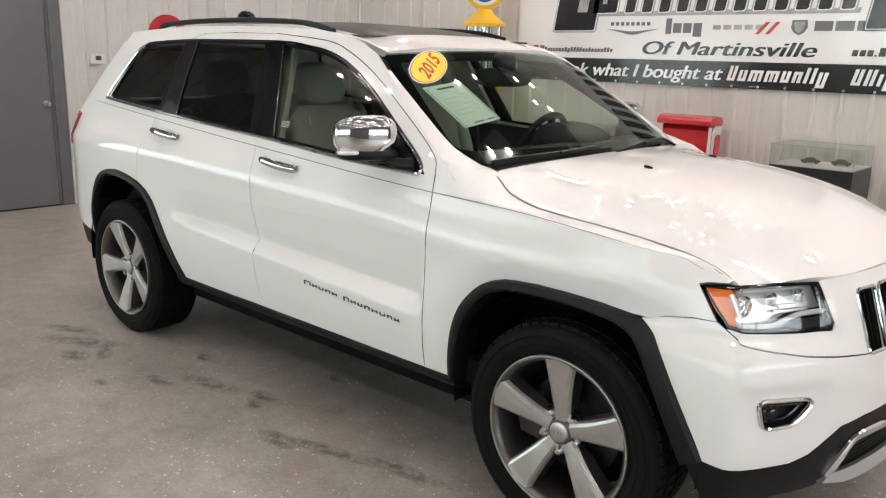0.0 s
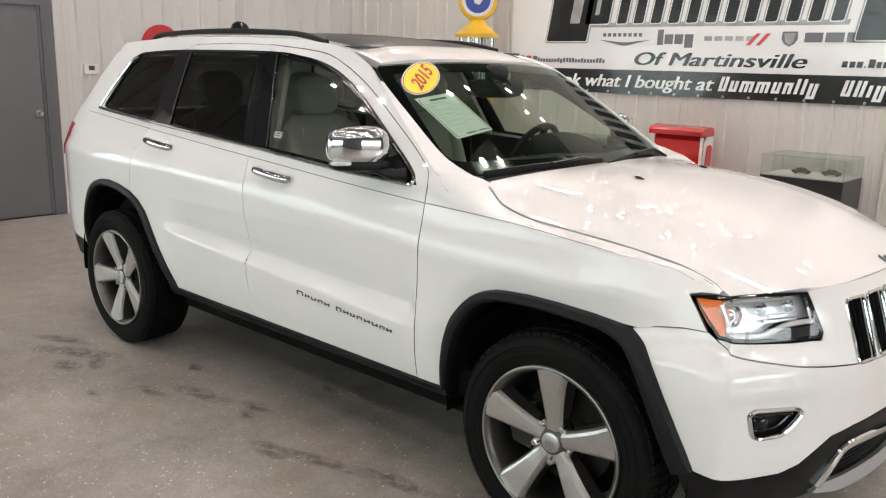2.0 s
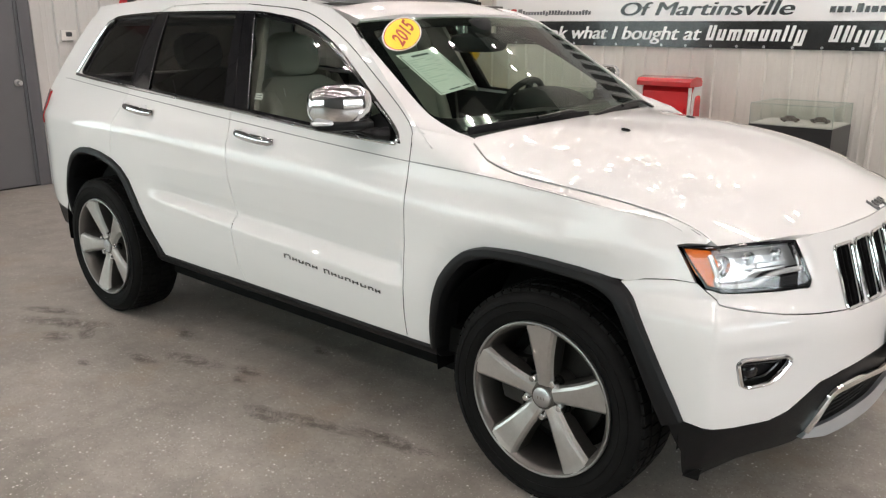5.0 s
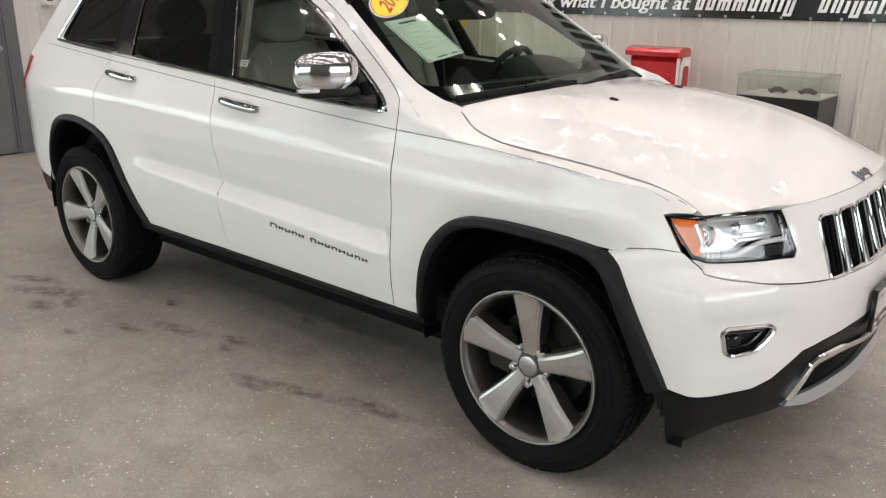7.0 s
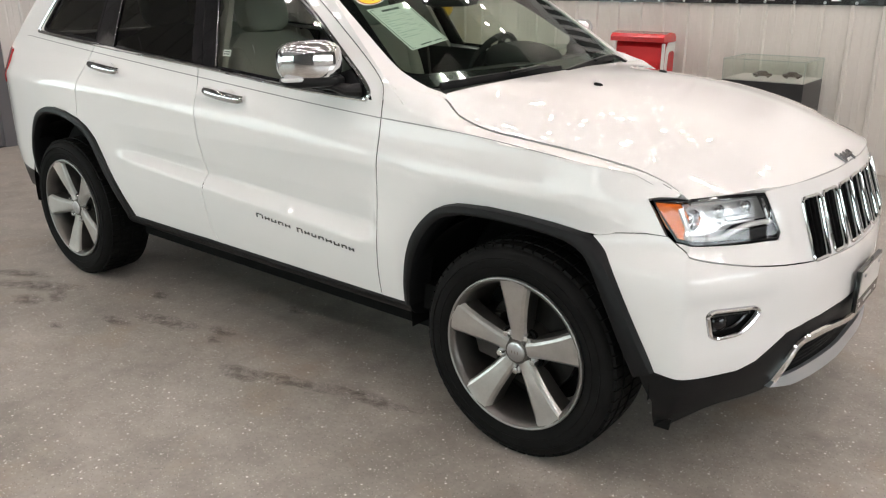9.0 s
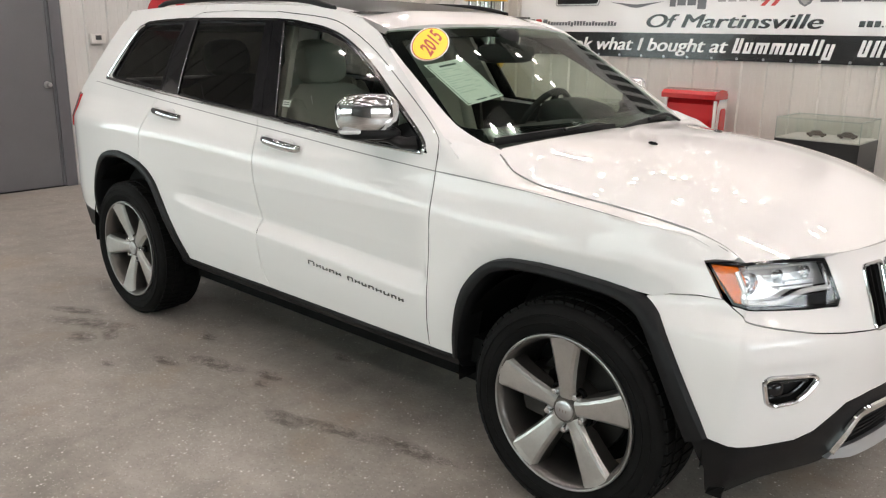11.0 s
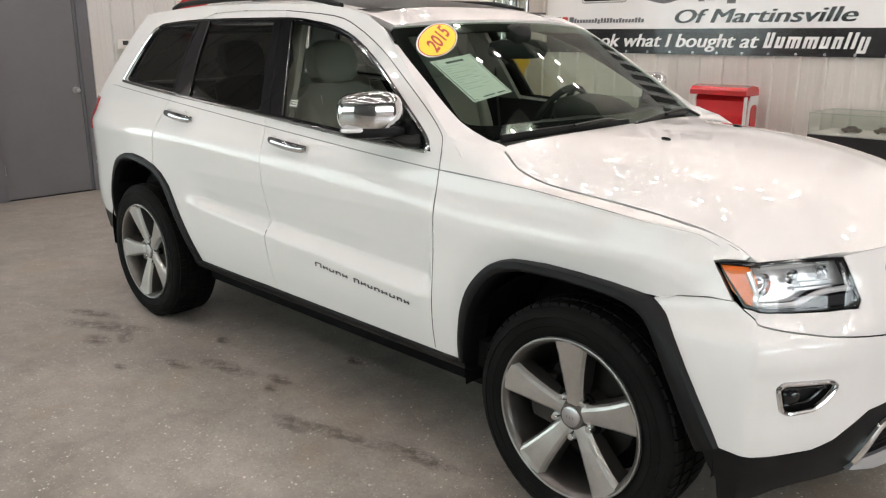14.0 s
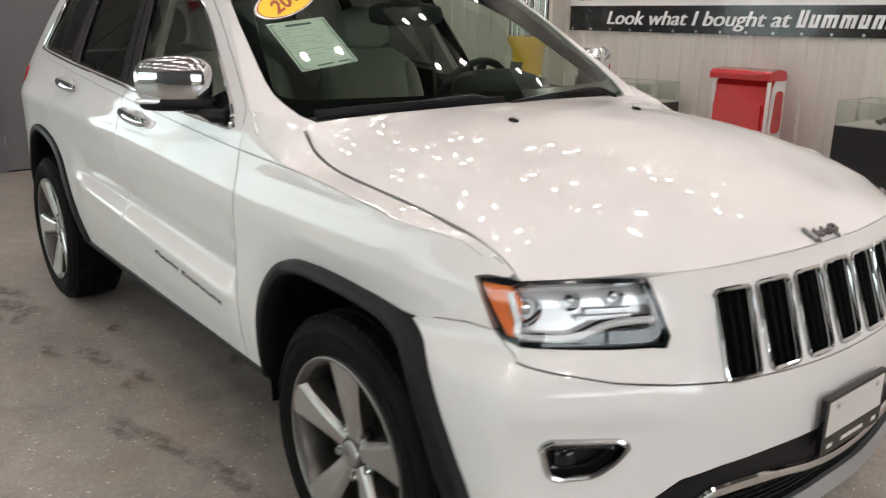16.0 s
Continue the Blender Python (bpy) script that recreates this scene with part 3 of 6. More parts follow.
for x, m in ((-4.16, GREY_PRINT), (-4.07, RED_PRINT)):
    part("icon", prism(rounded([(x, 1.65), (x + .075, 1.65), (x + .075, 1.725), (x, 1.725)], .015), 0, .002, flat(.006)), m, banner)
slant_bars("bar", -.78, 1.668, [.045, .045, .045, .015, .05, .035, .05, .05, .04, .04, .015, .03, .035], [(0, .05)] * 3 + [(0, .012)] + [(0, .07)] + [(0, .05)] * 4 + [(0, .05), (0, .07), (0, .07), (-.02, .05)], .014, .15, BLACK_VINYL)
# row of maker marks, as plain shapes
slant_bars("mark", -3.11, 1.925, [.036] * 8, [(0, .034)] * 8, .022, 0, GREY_PRINT)
part("mark", prism([(-3.16, 1.895), (-3.0, 1.880), (-2.93, 1.872), (-2.86, 1.868), (-2.79, 1.872), (-2.72, 1.880), (-2.56, 1.895), (-2.72, 1.862), (-2.80, 1.842), (-2.86, 1.835), (-2.92, 1.842), (-3.0, 1.862)], 0, .002, flat(.006)), GREY_PRINT, banner)
slant_bars("mark", -2.50, 1.855, [.06, .085, .085, .085], [(-.01, .135), (0, .09), (0, .09), (-.035, .09)], .018, .02, GREY_PRINT)
slant_bars("mark", -2.02, 1.885, [.075] * 5, [(0, .042)] * 5, .025, 0, SILVER_PRINT)
for k in range(2):
    part("mark", prism([(-1.62 + k * .09, 1.845), (-1.58 + k * .09, 1.845), (-1.49 + k * .09, 1.95), (-1.53 + k * .09, 1.95)], 0, .002, flat(.007)), RED_PRINT, banner)
part("mark", prism([(-1.30, 1.965), (-1.17, 1.965), (-1.165, 1.90), (-1.19, 1.86), (-1.235, 1.835), (-1.28, 1.86), (-1.305, 1.90)], 0, .002, flat(.006)), GREY_PRINT, banner)
part("mark", prism([(-1.285, 1.95), (-1.185, 1.95), (-1.20, 1.88), (-1.235, 1.85), (-1.27, 1.88)], 0, .002, flat(.008)), SILVER_PRINT, banner)
slant_bars("mark", -1.11, 1.873, [.15, .15, .18], [(0, .082)] * 3, .022, .04, GREY_PRINT)


def slab_letter(x, w, z0, z1, lean, hole=None):
    """One big leaning block of the headline: silver rim, black face."""
    o = [(x + lean * z0, z0), (x + w + lean * z0, z0), (x + w + lean * z1, z1), (x + lean * z1, z1)]
    shift = [(u - lean * 2.02, v) for u, v in o]
    part("headline_rim", prism(rounded(shift, .03), 0, .002, flat(.006)), SILVER_PRINT, banner)
    part("headline_edge", prism(rounded(shrink(shift, .016), .022), 0, .001, flat(.0082)), WHITE_VINYL, banner)
    part("headline_face", prism(rounded(shrink(shift, .028), .02), 0, .001, flat(.0094)), BLACK_VINYL, banner)


slab_letter(-3.80, .54, 1.857, 2.72, .16)
part("headline_gap", prism([(-3.52, 2.06), (-3.40, 2.06), (-3.30, 2.6), (-3.42, 2.6)], 0, .001, flat(.0108)), SILVER_PRINT, banner)
part("headline_rim", prism([(-3.50, 2.018), (-.76, 2.018), (-.75, 2.062), (-3.49, 2.062)], 0, .001, flat(.0058)), SILVER_PRINT, banner)
slab_letter(-3.36, .32, 2.03, 2.72, .16)
part("headline_gap", prism([(-3.22, 2.14), (-3.17, 2.14), (-3.08, 2.7), (-3.13, 2.7)], 0, .001, flat(.0108)), SILVER_PRINT, banner)
for k in range(12):
    slab_letter(-2.985 + .186 * k, .15, 2.03, 2.72, .16)
slab_letter(-.70, .34, 1.87, 2.72, .16)

# antique petrol pump
pump = thing("petrol_pump", "antique yellow petrol pump with glass cylinder and lit globe", "petrol pump", at=(-4.42, 4.02, 0))
part("base", lathe([(0, 0), (.25, 0), (.25, .05), (.21, .10), (.19, .16), (0, .16)], 40), YELLOW_PAINT, pump, smooth=True)
part("body", lathe([(.17, .16), (.16, .5), (.15, 1.0), (.17, 1.18), (.215, 1.24), (.215, 1.30), (0, 1.30)], 40), YELLOW_PAINT, pump, smooth=True)
part("panel", boxes((-.07, .07, -.172, -.14, .75, 1.05)), MODEL_DARK, pump, "black gauge panel", bevel=.005)
part("cylinder", lathe([(.165, 1.30), (.165, 1.90), (.16, 1.90), (.16, 1.30)], 40, closed=True), CASE_GLASS, pump, "clear glass measuring cylinder", smooth=True)
for k in range(8):
    a = k * math.pi / 4 + .2
    part("rod", lathe([(0, 1.30), (.009, 1.30), (.009, 1.90), (0, 1.90)], 8, m=pose(.19 * math.cos(a), .19 * math.sin(a), 0)), MODEL_DARK if k % 2 else CHROME, pump)
part("gauge", tube([(0, 0, 1.30), (0, 0, 1.90)], .03, 10), CHROME, pump)
part("cap", lathe([(0, 1.90), (.235, 1.90), (.24, 1.93), (.20, 1.96), (.14, 2.01), (.10, 2.04), (.085, 2.08), (0, 2.08)], 40), YELLOW_PAINT, pump, smooth=True)
tilt = pose(0, 0, 2.285, 0, 0, 38)
part("globe", lathe([(0, -.07), (.17, -.07), (.205, -.05), (.215, 0), (.205, .05), (.17, .07), (0, .07)], 44, "y", tilt), YELLOW_PAINT, pump, "round yellow globe", smooth=True)
for s in (-1, 1):
    part("globe_face", lathe([(0, .071 * s), (.168, .071 * s), (.168, .076 * s), (0, .078 * s)], 40, "y", tilt), CREAM, pump)
    part("globe_ring", lathe([(.0, .0785 * s), (.135, .0785 * s), (.135, .080 * s), (0, .081 * s)], 40, "y", tilt), BLUE_PRINT, pump, "blue disc on the globe")
    part("globe_emblem", lathe([(0, .082 * s), (.05, .082 * s), (.05, .084 * s), (0, .084 * s)], 5, "y", tilt), CREAM, pump)

# red drinks cooler
CX, CY = -1.98, 4.02
cooler = thing("drinks_cooler", "glossy red retro drinks cooler with white trim", "cooler", at=(CX, CY, 0))
part("body", prism([(-.02, .10), (.20, .10), (.20, 1.03), (.05, 1.03), (.0, .98), (-.02, .86)], -.245, .245, lambda u, v, d: (d, u, v)), RED_PAINT, cooler, bevel=.018)
part("lid", prism([(-.05, 1.03), (.205, 1.03), (.205, 1.07), (.18, 1.10), (.08, 1.115), (-.02, 1.10), (-.055, 1.07)], -.272, .252, lambda u, v, d: (d, u, v)), RED_PAINT, cooler, bevel=.012)
part("front_step", boxes((-.22, .20, -.045, -.015, .60, .84)), RED_PAINT, cooler, bevel=.01)
for s in (-1, 1):
    part("side_panel", prism([(-.012, .12), (.195, .12), (.195, 1.025), (.05, 1.025), (.012, .97)], s * .246, s * .254, lambda u, v, d: (d, u, v)), CREAM, cooler, "white side panel", bevel=.004)
    for z0, z1 in ((.62, .95), (.18, .55)):
        part("inset", prism(rounded([(.035, z0), (.165, z0), (.165, z1), (.06, z1)], .045), s * .2545, s * .262, lambda u, v, d: (d, u, v)), RED_PAINT, cooler, "red inset panel")
part("corner_trim", boxes((.228, .250, -.032, -.008, .12, 1.02)), CREAM, cooler, bevel=.004)
part("corner_trim", boxes((-.250, -.228, -.032, -.008, .12, 1.02)), CREAM, cooler, bevel=.004)
part("plinth", boxes((-.23, .23, .02, .19, 0, .10)), MODEL_DARK, cooler, bevel=.005)


def model_car(bm_m):
    """A small die-cast car as one mesh."""
    bm = prism([(-.075, .012), (.075, .012), (.078, .026), (.05, .032), (.028, .05), (-.03, .05), (-.05, .033), (-.078, .03)], -.032, .032, lambda u, v, d: bm_m @ Vector((u, d, v)))
    for x in (-.045, .045):
        for y in (-.033, .033):
            bmesh.ops.create_cone(bm, cap_ends=True, segments=12, radius1=.016, radius2=.016, depth=.012, matrix=bm_m @ pose(x, y, .016, 90, 0, 0))
    return bm


def display_case(x, y, w, d, models):
    """A low dark cabinet under a glass box with small model cars inside."""
    c = thing("display_case", "glass-topped display case with a black cabinet base", "display case", "display cases", (x, y, 0))
    part("cabinet", boxes((0, w, 0, d, .06, .76)), BLACK_LAMINATE, c, bevel=.006)
    part("plinth", boxes((.03, w - .03, .03, d - .03, 0, .06)), MODEL_DARK, c)
    for z in (.30, .53):
        part("groove", boxes((w + .0005, w + .003, .01, d - .01, z, z + .006)), GLOSS_BLACK, c)
    part("deck", boxes((.01, w - .01, .01, d - .01, .7602, .768)), LINING, c)
    for px, py in ((0, 0), (w - .008, 0), (0, d - .008), (w - .008, d - .008)):
        part("post", boxes((px + .001, px + .006, py + .001, py + .006, .76, .93)), CASE_EDGE, c)
    for a in ((0, w, 0, .008), (0, w, d - .008, d), (0, .008, .008, d - .008), (w - .008, w, .008, d - .008)):
        part("rail", boxes((*a, .9305, .936)), CASE_EDGE, c)
    for n_, dims in (("glass_top", (.008, w - .008, .008, d - .008, .9308, .9355)), ("glass_front", (.008, w - .008, .001, .005, .762, .93)), ("glass_back", (.008, w - .008, d - .005, d - .001, .762, .93)), ("glass_side", (.001, .005, .008, d - .008, .762, .93)), ("glass_side", (w - .005, w - .001, .008, d - .008, .762, .93))):
        part(n_, boxes(dims), CASE_GLASS, c)
    for mx, my, turn in models:
        tagged(part("model_car", model_car(pose(x + mx, y + my, .7685, 0, 0, turn) @ Matrix.Diagonal((1.0, 1.0, 1.05, 1))), MODEL_BROWN), "brown die-cast model car in the display case", "model car", "model cars")
        tagged(part("card", boxes((x + mx - .09, x + mx + .09, y + my - .17, y + my - .08, .7682, .7695)), CREAM), "small white information card in the display case", "card", "cards")
    return c


display_case(-1.165, 3.93, .67, .53, [(.25, .27, 20), (.48, .33, 15)])
display_case(-3.45, 3.90, .62, .50, [(.3, .25, -10)])


# floor stains
def stain(x, y, rx, ry, turn, seed):
    rnd = random.Random(seed)
    ph = [rnd.uniform(0, 6.28) for _ in range(4)]
    pts = []
    for k in range(40):
        a = 2 * math.pi * k / 40
        r = 1 + .22 * math.sin(2 * a + ph[0]) + .16 * math.sin(5 * a + ph[1]) + .10 * math.sin(9 * a + ph[2]) + .06 * math.sin(17 * a + ph[3])
        pts.append((rx * r * math.cos(a), ry * r * math.sin(a)))
    ob = part("floor_stain", prism(pts, .0004, .0012, lambda u, v, d: (u, v, d)), STAIN)
    ob.matrix_world = pose(x, y, 0, 0, 0, turn)
    tagged(ob, "dull dark stain on the grey floor", "stain", "floor stains", "structure")


for i, s in enumerate([(-3.18, -1.16, .17, .06, 25), (-2.93, -1.20, .25, .09, 28), (-2.745, -1.316, .12, .06, 15), (-2.69, -1.19, .15, .04, -25), (-2.154, -1.178, .10, .05, 10), (-1.95, -1.03, .17, .075, 12),
                       (-1.64, -.93, .09, .045, 10), (-1.588, -1.009, .05, .03, 0), (-2.264, -.858, .06, .04, 0), (-2.31, -1.387, .05, .03, 20), (-1.216, -1.149, .10, .07, 0), (-1.0, -1.06, .21, .05, 12),
                       (-.66, -.97, .22, .045, 6), (-1.56, -.541, .06, .045, 0)]):
    stain(*s, i + 3)


# ---- the car's surfaces ----
def spl(xs, ys):
    """Smooth function through (xs, ys), without overshoot."""
    xs, ys = np.array(xs, float), np.array(ys, float)
    h, d = np.diff(xs), np.diff(ys) / np.diff(xs)
    m = np.concatenate(([d[0]], [(0 if a * b <= 0 else 2 * a * b / (a + b)) for a, b in zip(d, d[1:])], [d[-1]]))

    def at(x):
        x = min(max(x, xs[0]), xs[-1])
        i = min(max(int(np.searchsorted(xs, x)) - 1, 0), len(h) - 1)
        t = (x - xs[i]) / h[i]
        return float((1 + 2 * t) * (1 - t) ** 2 * ys[i] + t * (1 - t) ** 2 * h[i] * m[i] + t * t * (3 - 2 * t) * ys[i + 1] + t * t * (t - 1) * h[i] * m[i + 1])
    return at


def mix(a, b, t):
    t = min(max(t, 0), 1)
    return a + (b - a) * t * t * (3 - 2 * t)


# body sides: half width over length and height
taper = spl([-3.95, -3.75, -3.5, -3.2, -2.6, -1.6, -.5, 0, .25, .42, .55], [.20, .12, .045, .018, .004, 0, 0, .004, .016, .045, .10])
flank = spl([.36, .44, .55, .66, .72, .80, .90, .965, 1.00, 1.03, 1.09, 1.17, 1.30], [.885, .905, .925, .932, .931, .929, .930, .9315, .9285, .9225, .906, .880, .84])
def step_in(u):
    """Depth of the ledge across its height: out at its foot, in at its head, then back to the flank."""
    return float(np.interp(u, [-.20, -.06, -.006, .08, .92, 1.05, 2.2, 4.2], [0, .007, .0125, .0100, -.0330, -.0350, -.017, 0]))


def flank_y(x, z):
    """Half width of the side: soft shoulder above, and a crisp ledge that falls towards the front across the doors."""
    fade = mix(0, 1, (-.605 - x) / .06) * mix(0, 1, (x + 2.42) / .22)
    shift = .06 * min(max(x + 1.19, -1.2), .75) * mix(0, 1, (z - .85) / .1) * mix(1, 0, (z - 1.02) / .12)
    low, high = .724 - .056 * (x + 2.15), .768 - .038 * (x + 2.15)
    u = (z - low) / (high - low) if z > low else (z - low)
    return flank(z + shift) - taper(x) + step_in(u) * fade


belt = spl([-3.4, -2.93, -1.7, -.6, -.23, .09, .45], [1.272, 1.245, 1.17, 1.105, 1.092, 1.065, 1.03])
# greenhouse
gtaper = spl([-3.8, -3.4, -3.0, -2.4, -1.6, -.6], [.10, .055, .03, .008, 0, .0])
def cabin(x, z):
    d = z - 1.15
    return .889 - .40 * d - .16 * d * d - gtaper(x)
def upper(x, z):
    """Half width of the body side from sill to roof."""
    if z < 1.10:
        return side(x, z)
    if z > 1.20:
        return cabin(x, z)
    return mix(side(x, z), cabin(x, z), (z - 1.10) / .10)


screen = spl([1.15, 1.21, 1.347, 1.5, 1.6, 1.68], [-.30, -.40, -.62, -.87, -1.04, -1.19])
def windshield(y, z):
    return screen(z) - .25 * y * y
roofc = spl([-3.6, -3.2, -2.6, -1.9, -1.6, -1.35, -1.2, -1.07], [1.69, 1.715, 1.74, 1.74, 1.72, 1.688, 1.655, 1.62])
def roof(x, y):
    return roofc(x) - .045 * abs(y / .64) ** 3
# hood
hoodc = spl([-.55, -.3, -.085, .2, .45, .6, .69, .745, .80], [1.216, 1.211, 1.202, 1.165, 1.107, 1.053, 1.011, .982, .94])
gapy = spl([-.62, -.55, -.48, -.42, -.33, -.2, 0, .3, .45, .55], [.862, .845, .815, .792, .802, .811, .818, .807, .801, .799])
gapz = spl([-.62, -.55, -.48, -.42, -.376, -.336, -.19, .034, .327, .435, .488, .6, .75], [1.225, 1.215, 1.20, 1.190, 1.165, 1.130, 1.092, 1.074, 1.038, 1.006, .978, .925, .87])
def hood(x, y):
    g = gapz(x)
    t = abs(y / gapy(x))
    return g + (hoodc(x) - g) * mix(1 - .5 * t ** 2 - .5 * t ** 6, 1 - t ** 2.3, (x - .10) / .45)
# nose
PLAN = [(.838, 0), (.832, .2), (.79, .454), (.71, .653), (.618, .812), (.578, .868), (.545, .891), (.43, .921), (.30, .932), (.15, .935)]
def catmull(pts, n):
    p = [np.array(a, float) for a in pts]
    p = [2 * p[0] - p[1]] + p + [2 * p[-1] - p[-2]]
    out = []
    for i in range(1, len(p) - 2):
        for k in range(n):
            t = k / n
            out.append(.5 * (2 * p[i] + (p[i + 1] - p[i - 1]) * t + (2 * p[i - 1] - 5 * p[i] + 4 * p[i + 1] - p[i + 2]) * t * t + (3 * p[i] - p[i - 1] - 3 * p[i + 1] + p[i + 2]) * t ** 3))
    return out + [p[-2]]
plan_p = np.array(catmull([(PLAN[1][0], -PLAN[1][1])] + PLAN, 16)[16:])
plan_q = np.concatenate(([0], np.cumsum(np.linalg.norm(np.diff(plan_p, axis=0), axis=1))))
inset_z = spl([.22, .30, .38, .46, .55, .65, .70, .755, .80, .83, .86, .95, .98, 1.03], [.10, .05, .02, .004, 0, 0, .003, .012, .04, .06, .068, .085, .10, .13])
def nose(q, z):
    s, q = (1 if q >= 0 else -1), abs(q)
    x, y = np.interp(q, plan_q, plan_p[:, 0]), np.interp(q, plan_q, plan_p[:, 1])
    a, b = min(q + .02, plan_q[-1]), max(q - .02, 0)
    t = np.array([np.interp(a, plan_q, plan_p[:, 0]) - np.interp(b, plan_q, plan_p[:, 0]), np.interp(a, plan_q, plan_p[:, 1]) - np.interp(b, plan_q, plan_p[:, 1])])
    if q < .02: t = np.array([0, 1.0])
    t = t / np.linalg.norm(t)
    lean = inset_z(z) if z < .745 else .010 + .36 * (z - .745)
    d = mix(lean, inset_z(z), (q - .54) / .10) * (mix(1, .25, (q - 1.08) / .25))
    return (x - t[1] * d, s * (y + t[0] * d), z)



def tuck(x, z):
    """How far the skin draws in between a soft crease and the front wheel arch."""
    r = (max(abs(x), .02) / .47) ** 3 + (max(z - .40, .02) / .464) ** 3
    return .016 * min(max(1 - (r ** (1 / 3) - 1.0) / .15, 0), 1) * mix(0, 1, (z - .42) / .1)


def bumper_skin(q, z):
    """The nose with a shallow scoop round each fog lamp."""
    x, y, zz = nose(q, z)
    a = abs(q)
    dent = .005 * mix(0, 1, (a - .60) / .06) * mix(1, 0, (a - .93) / .05) * mix(1, 0, (z - .668) / .022) * mix(0, 1, (z - .50) / .06)
    return (x - dent * .85, y - math.copysign(dent * .5 + .6 * tuck(x, z), q), zz)


def nose_y(x, z):
    """Half width of the nose at a length x, near the front wheel."""
    qs = np.linspace(.80, plan_q[-1], 40)
    ps = [nose(q, z) for q in qs]
    return float(np.interp(-x, [-p[0] for p in ps], [p[1] for p in ps]))


def side(x, z):
    if x < .10:
        return flank_y(x, z)
    if x > .28:
        return nose_y(x, z)
    return mix(flank_y(x, z), nose_y(x, z), (x - .10) / .18)


crest = spl([-.62, -.23, .09, .25, .36, .43, .50], [1.105, 1.092, 1.065, 1.045, 1.015, .975, .955])


def fender_skin(x, v):
    """Side of the fender below its crest, and the rounded shoulder up to the hood gap above it."""
    c = crest(x)
    if v <= c:
        return (x, side(x, v) - tuck(x, v), v)
    t = min((v - c) / .10, 1.3)
    y0, y2, z2 = side(x, c), gapy(x), gapz(x)
    y1, z1 = y0 - .012, c + .8 * (z2 - c)
    return (x, (1 - t) ** 2 * y0 + 2 * t * (1 - t) * y1 + t * t * y2, (1 - t) ** 2 * c + 2 * t * (1 - t) * z1 + t * t * z2)


# ---- the car ----


car = thing("car", "white mid-size SUV with chrome mirrors and black wheel arch trim", "car")


def right(fn, sgn=-1):
    return lambda u, v: (fn(u, v)[0], sgn * fn(u, v)[1], fn(u, v)[2])


def skin_xz(sgn):
    return lambda x, z: (x, sgn * upper(x, z), z)


FLARE_F = [(-.494, .43), (-.485, .52), (-.463, .641), (-.425, .735), (-.345, .818), (-.25, .855), (-.12, .864), (0, .862), (.12, .855), (.225, .842), (.288, .81), (.335, .745), (.388, .65), (.45, .53), (.488, .455)]
FLARE_FI = [(-.452, .425), (-.43, .52), (-.40, .62), (-.36, .70), (-.295, .775), (-.21, .808), (-.11, .815), (0, .814), (.10, .806), (.175, .790), (.235, .755), (.275, .69), (.318, .60), (.375, .48), (.40, .42)]
FLARE_R = [(-3.305, .50), (-3.315, .60), (-3.30, .70), (-3.26, .80), (-3.19, .875), (-3.09, .915), (-2.97, .925), (-2.85, .915), (-2.735, .892), (-2.645, .855), (-2.575, .80), (-2.50, .70), (-2.43, .60), (-2.36, .50), (-2.32, .435)]
FLARE_RI = [(-3.25, .46), (-3.262, .60), (-3.245, .69), (-3.205, .77), (-3.145, .83), (-3.07, .863), (-2.97, .872), (-2.86, .864), (-2.765, .842), (-2.69, .81), (-2.63, .76), (-2.56, .67), (-2.49, .57), (-2.43, .48), (-2.40, .42)]
WIN_LOW = [(-.665, 1.163), (-1.115, 1.181), (-1.75, 1.221), (-2.64, 1.267), (-3.24, 1.302)]
WIN_TOP = [(-3.27, 1.325), (-3.13, 1.555), (-3.06, 1.598), (-2.95, 1.613), (-2.56, 1.627), (-1.82, 1.626), (-1.58, 1.608), (-1.44, 1.588), (-1.31, 1.553), (-1.18, 1.500), (-1.04, 1.424), (-.79, 1.267), (-.70, 1.208)]
FRAME_TOP = [tuple(p) for p in catmull([(-.607, 1.15), (-.613, 1.182), (-.627, 1.218), (-.68, 1.262), (-.756, 1.312), (-.883, 1.388), (-1.092, 1.506), (-1.299, 1.593), (-1.475, 1.637), (-1.85, 1.666)], 3)]


def win_low(x):
    p = WIN_LOW[::-1]
    return float(np.interp(x, [q[0] for q in p], [q[1] for q in p]))


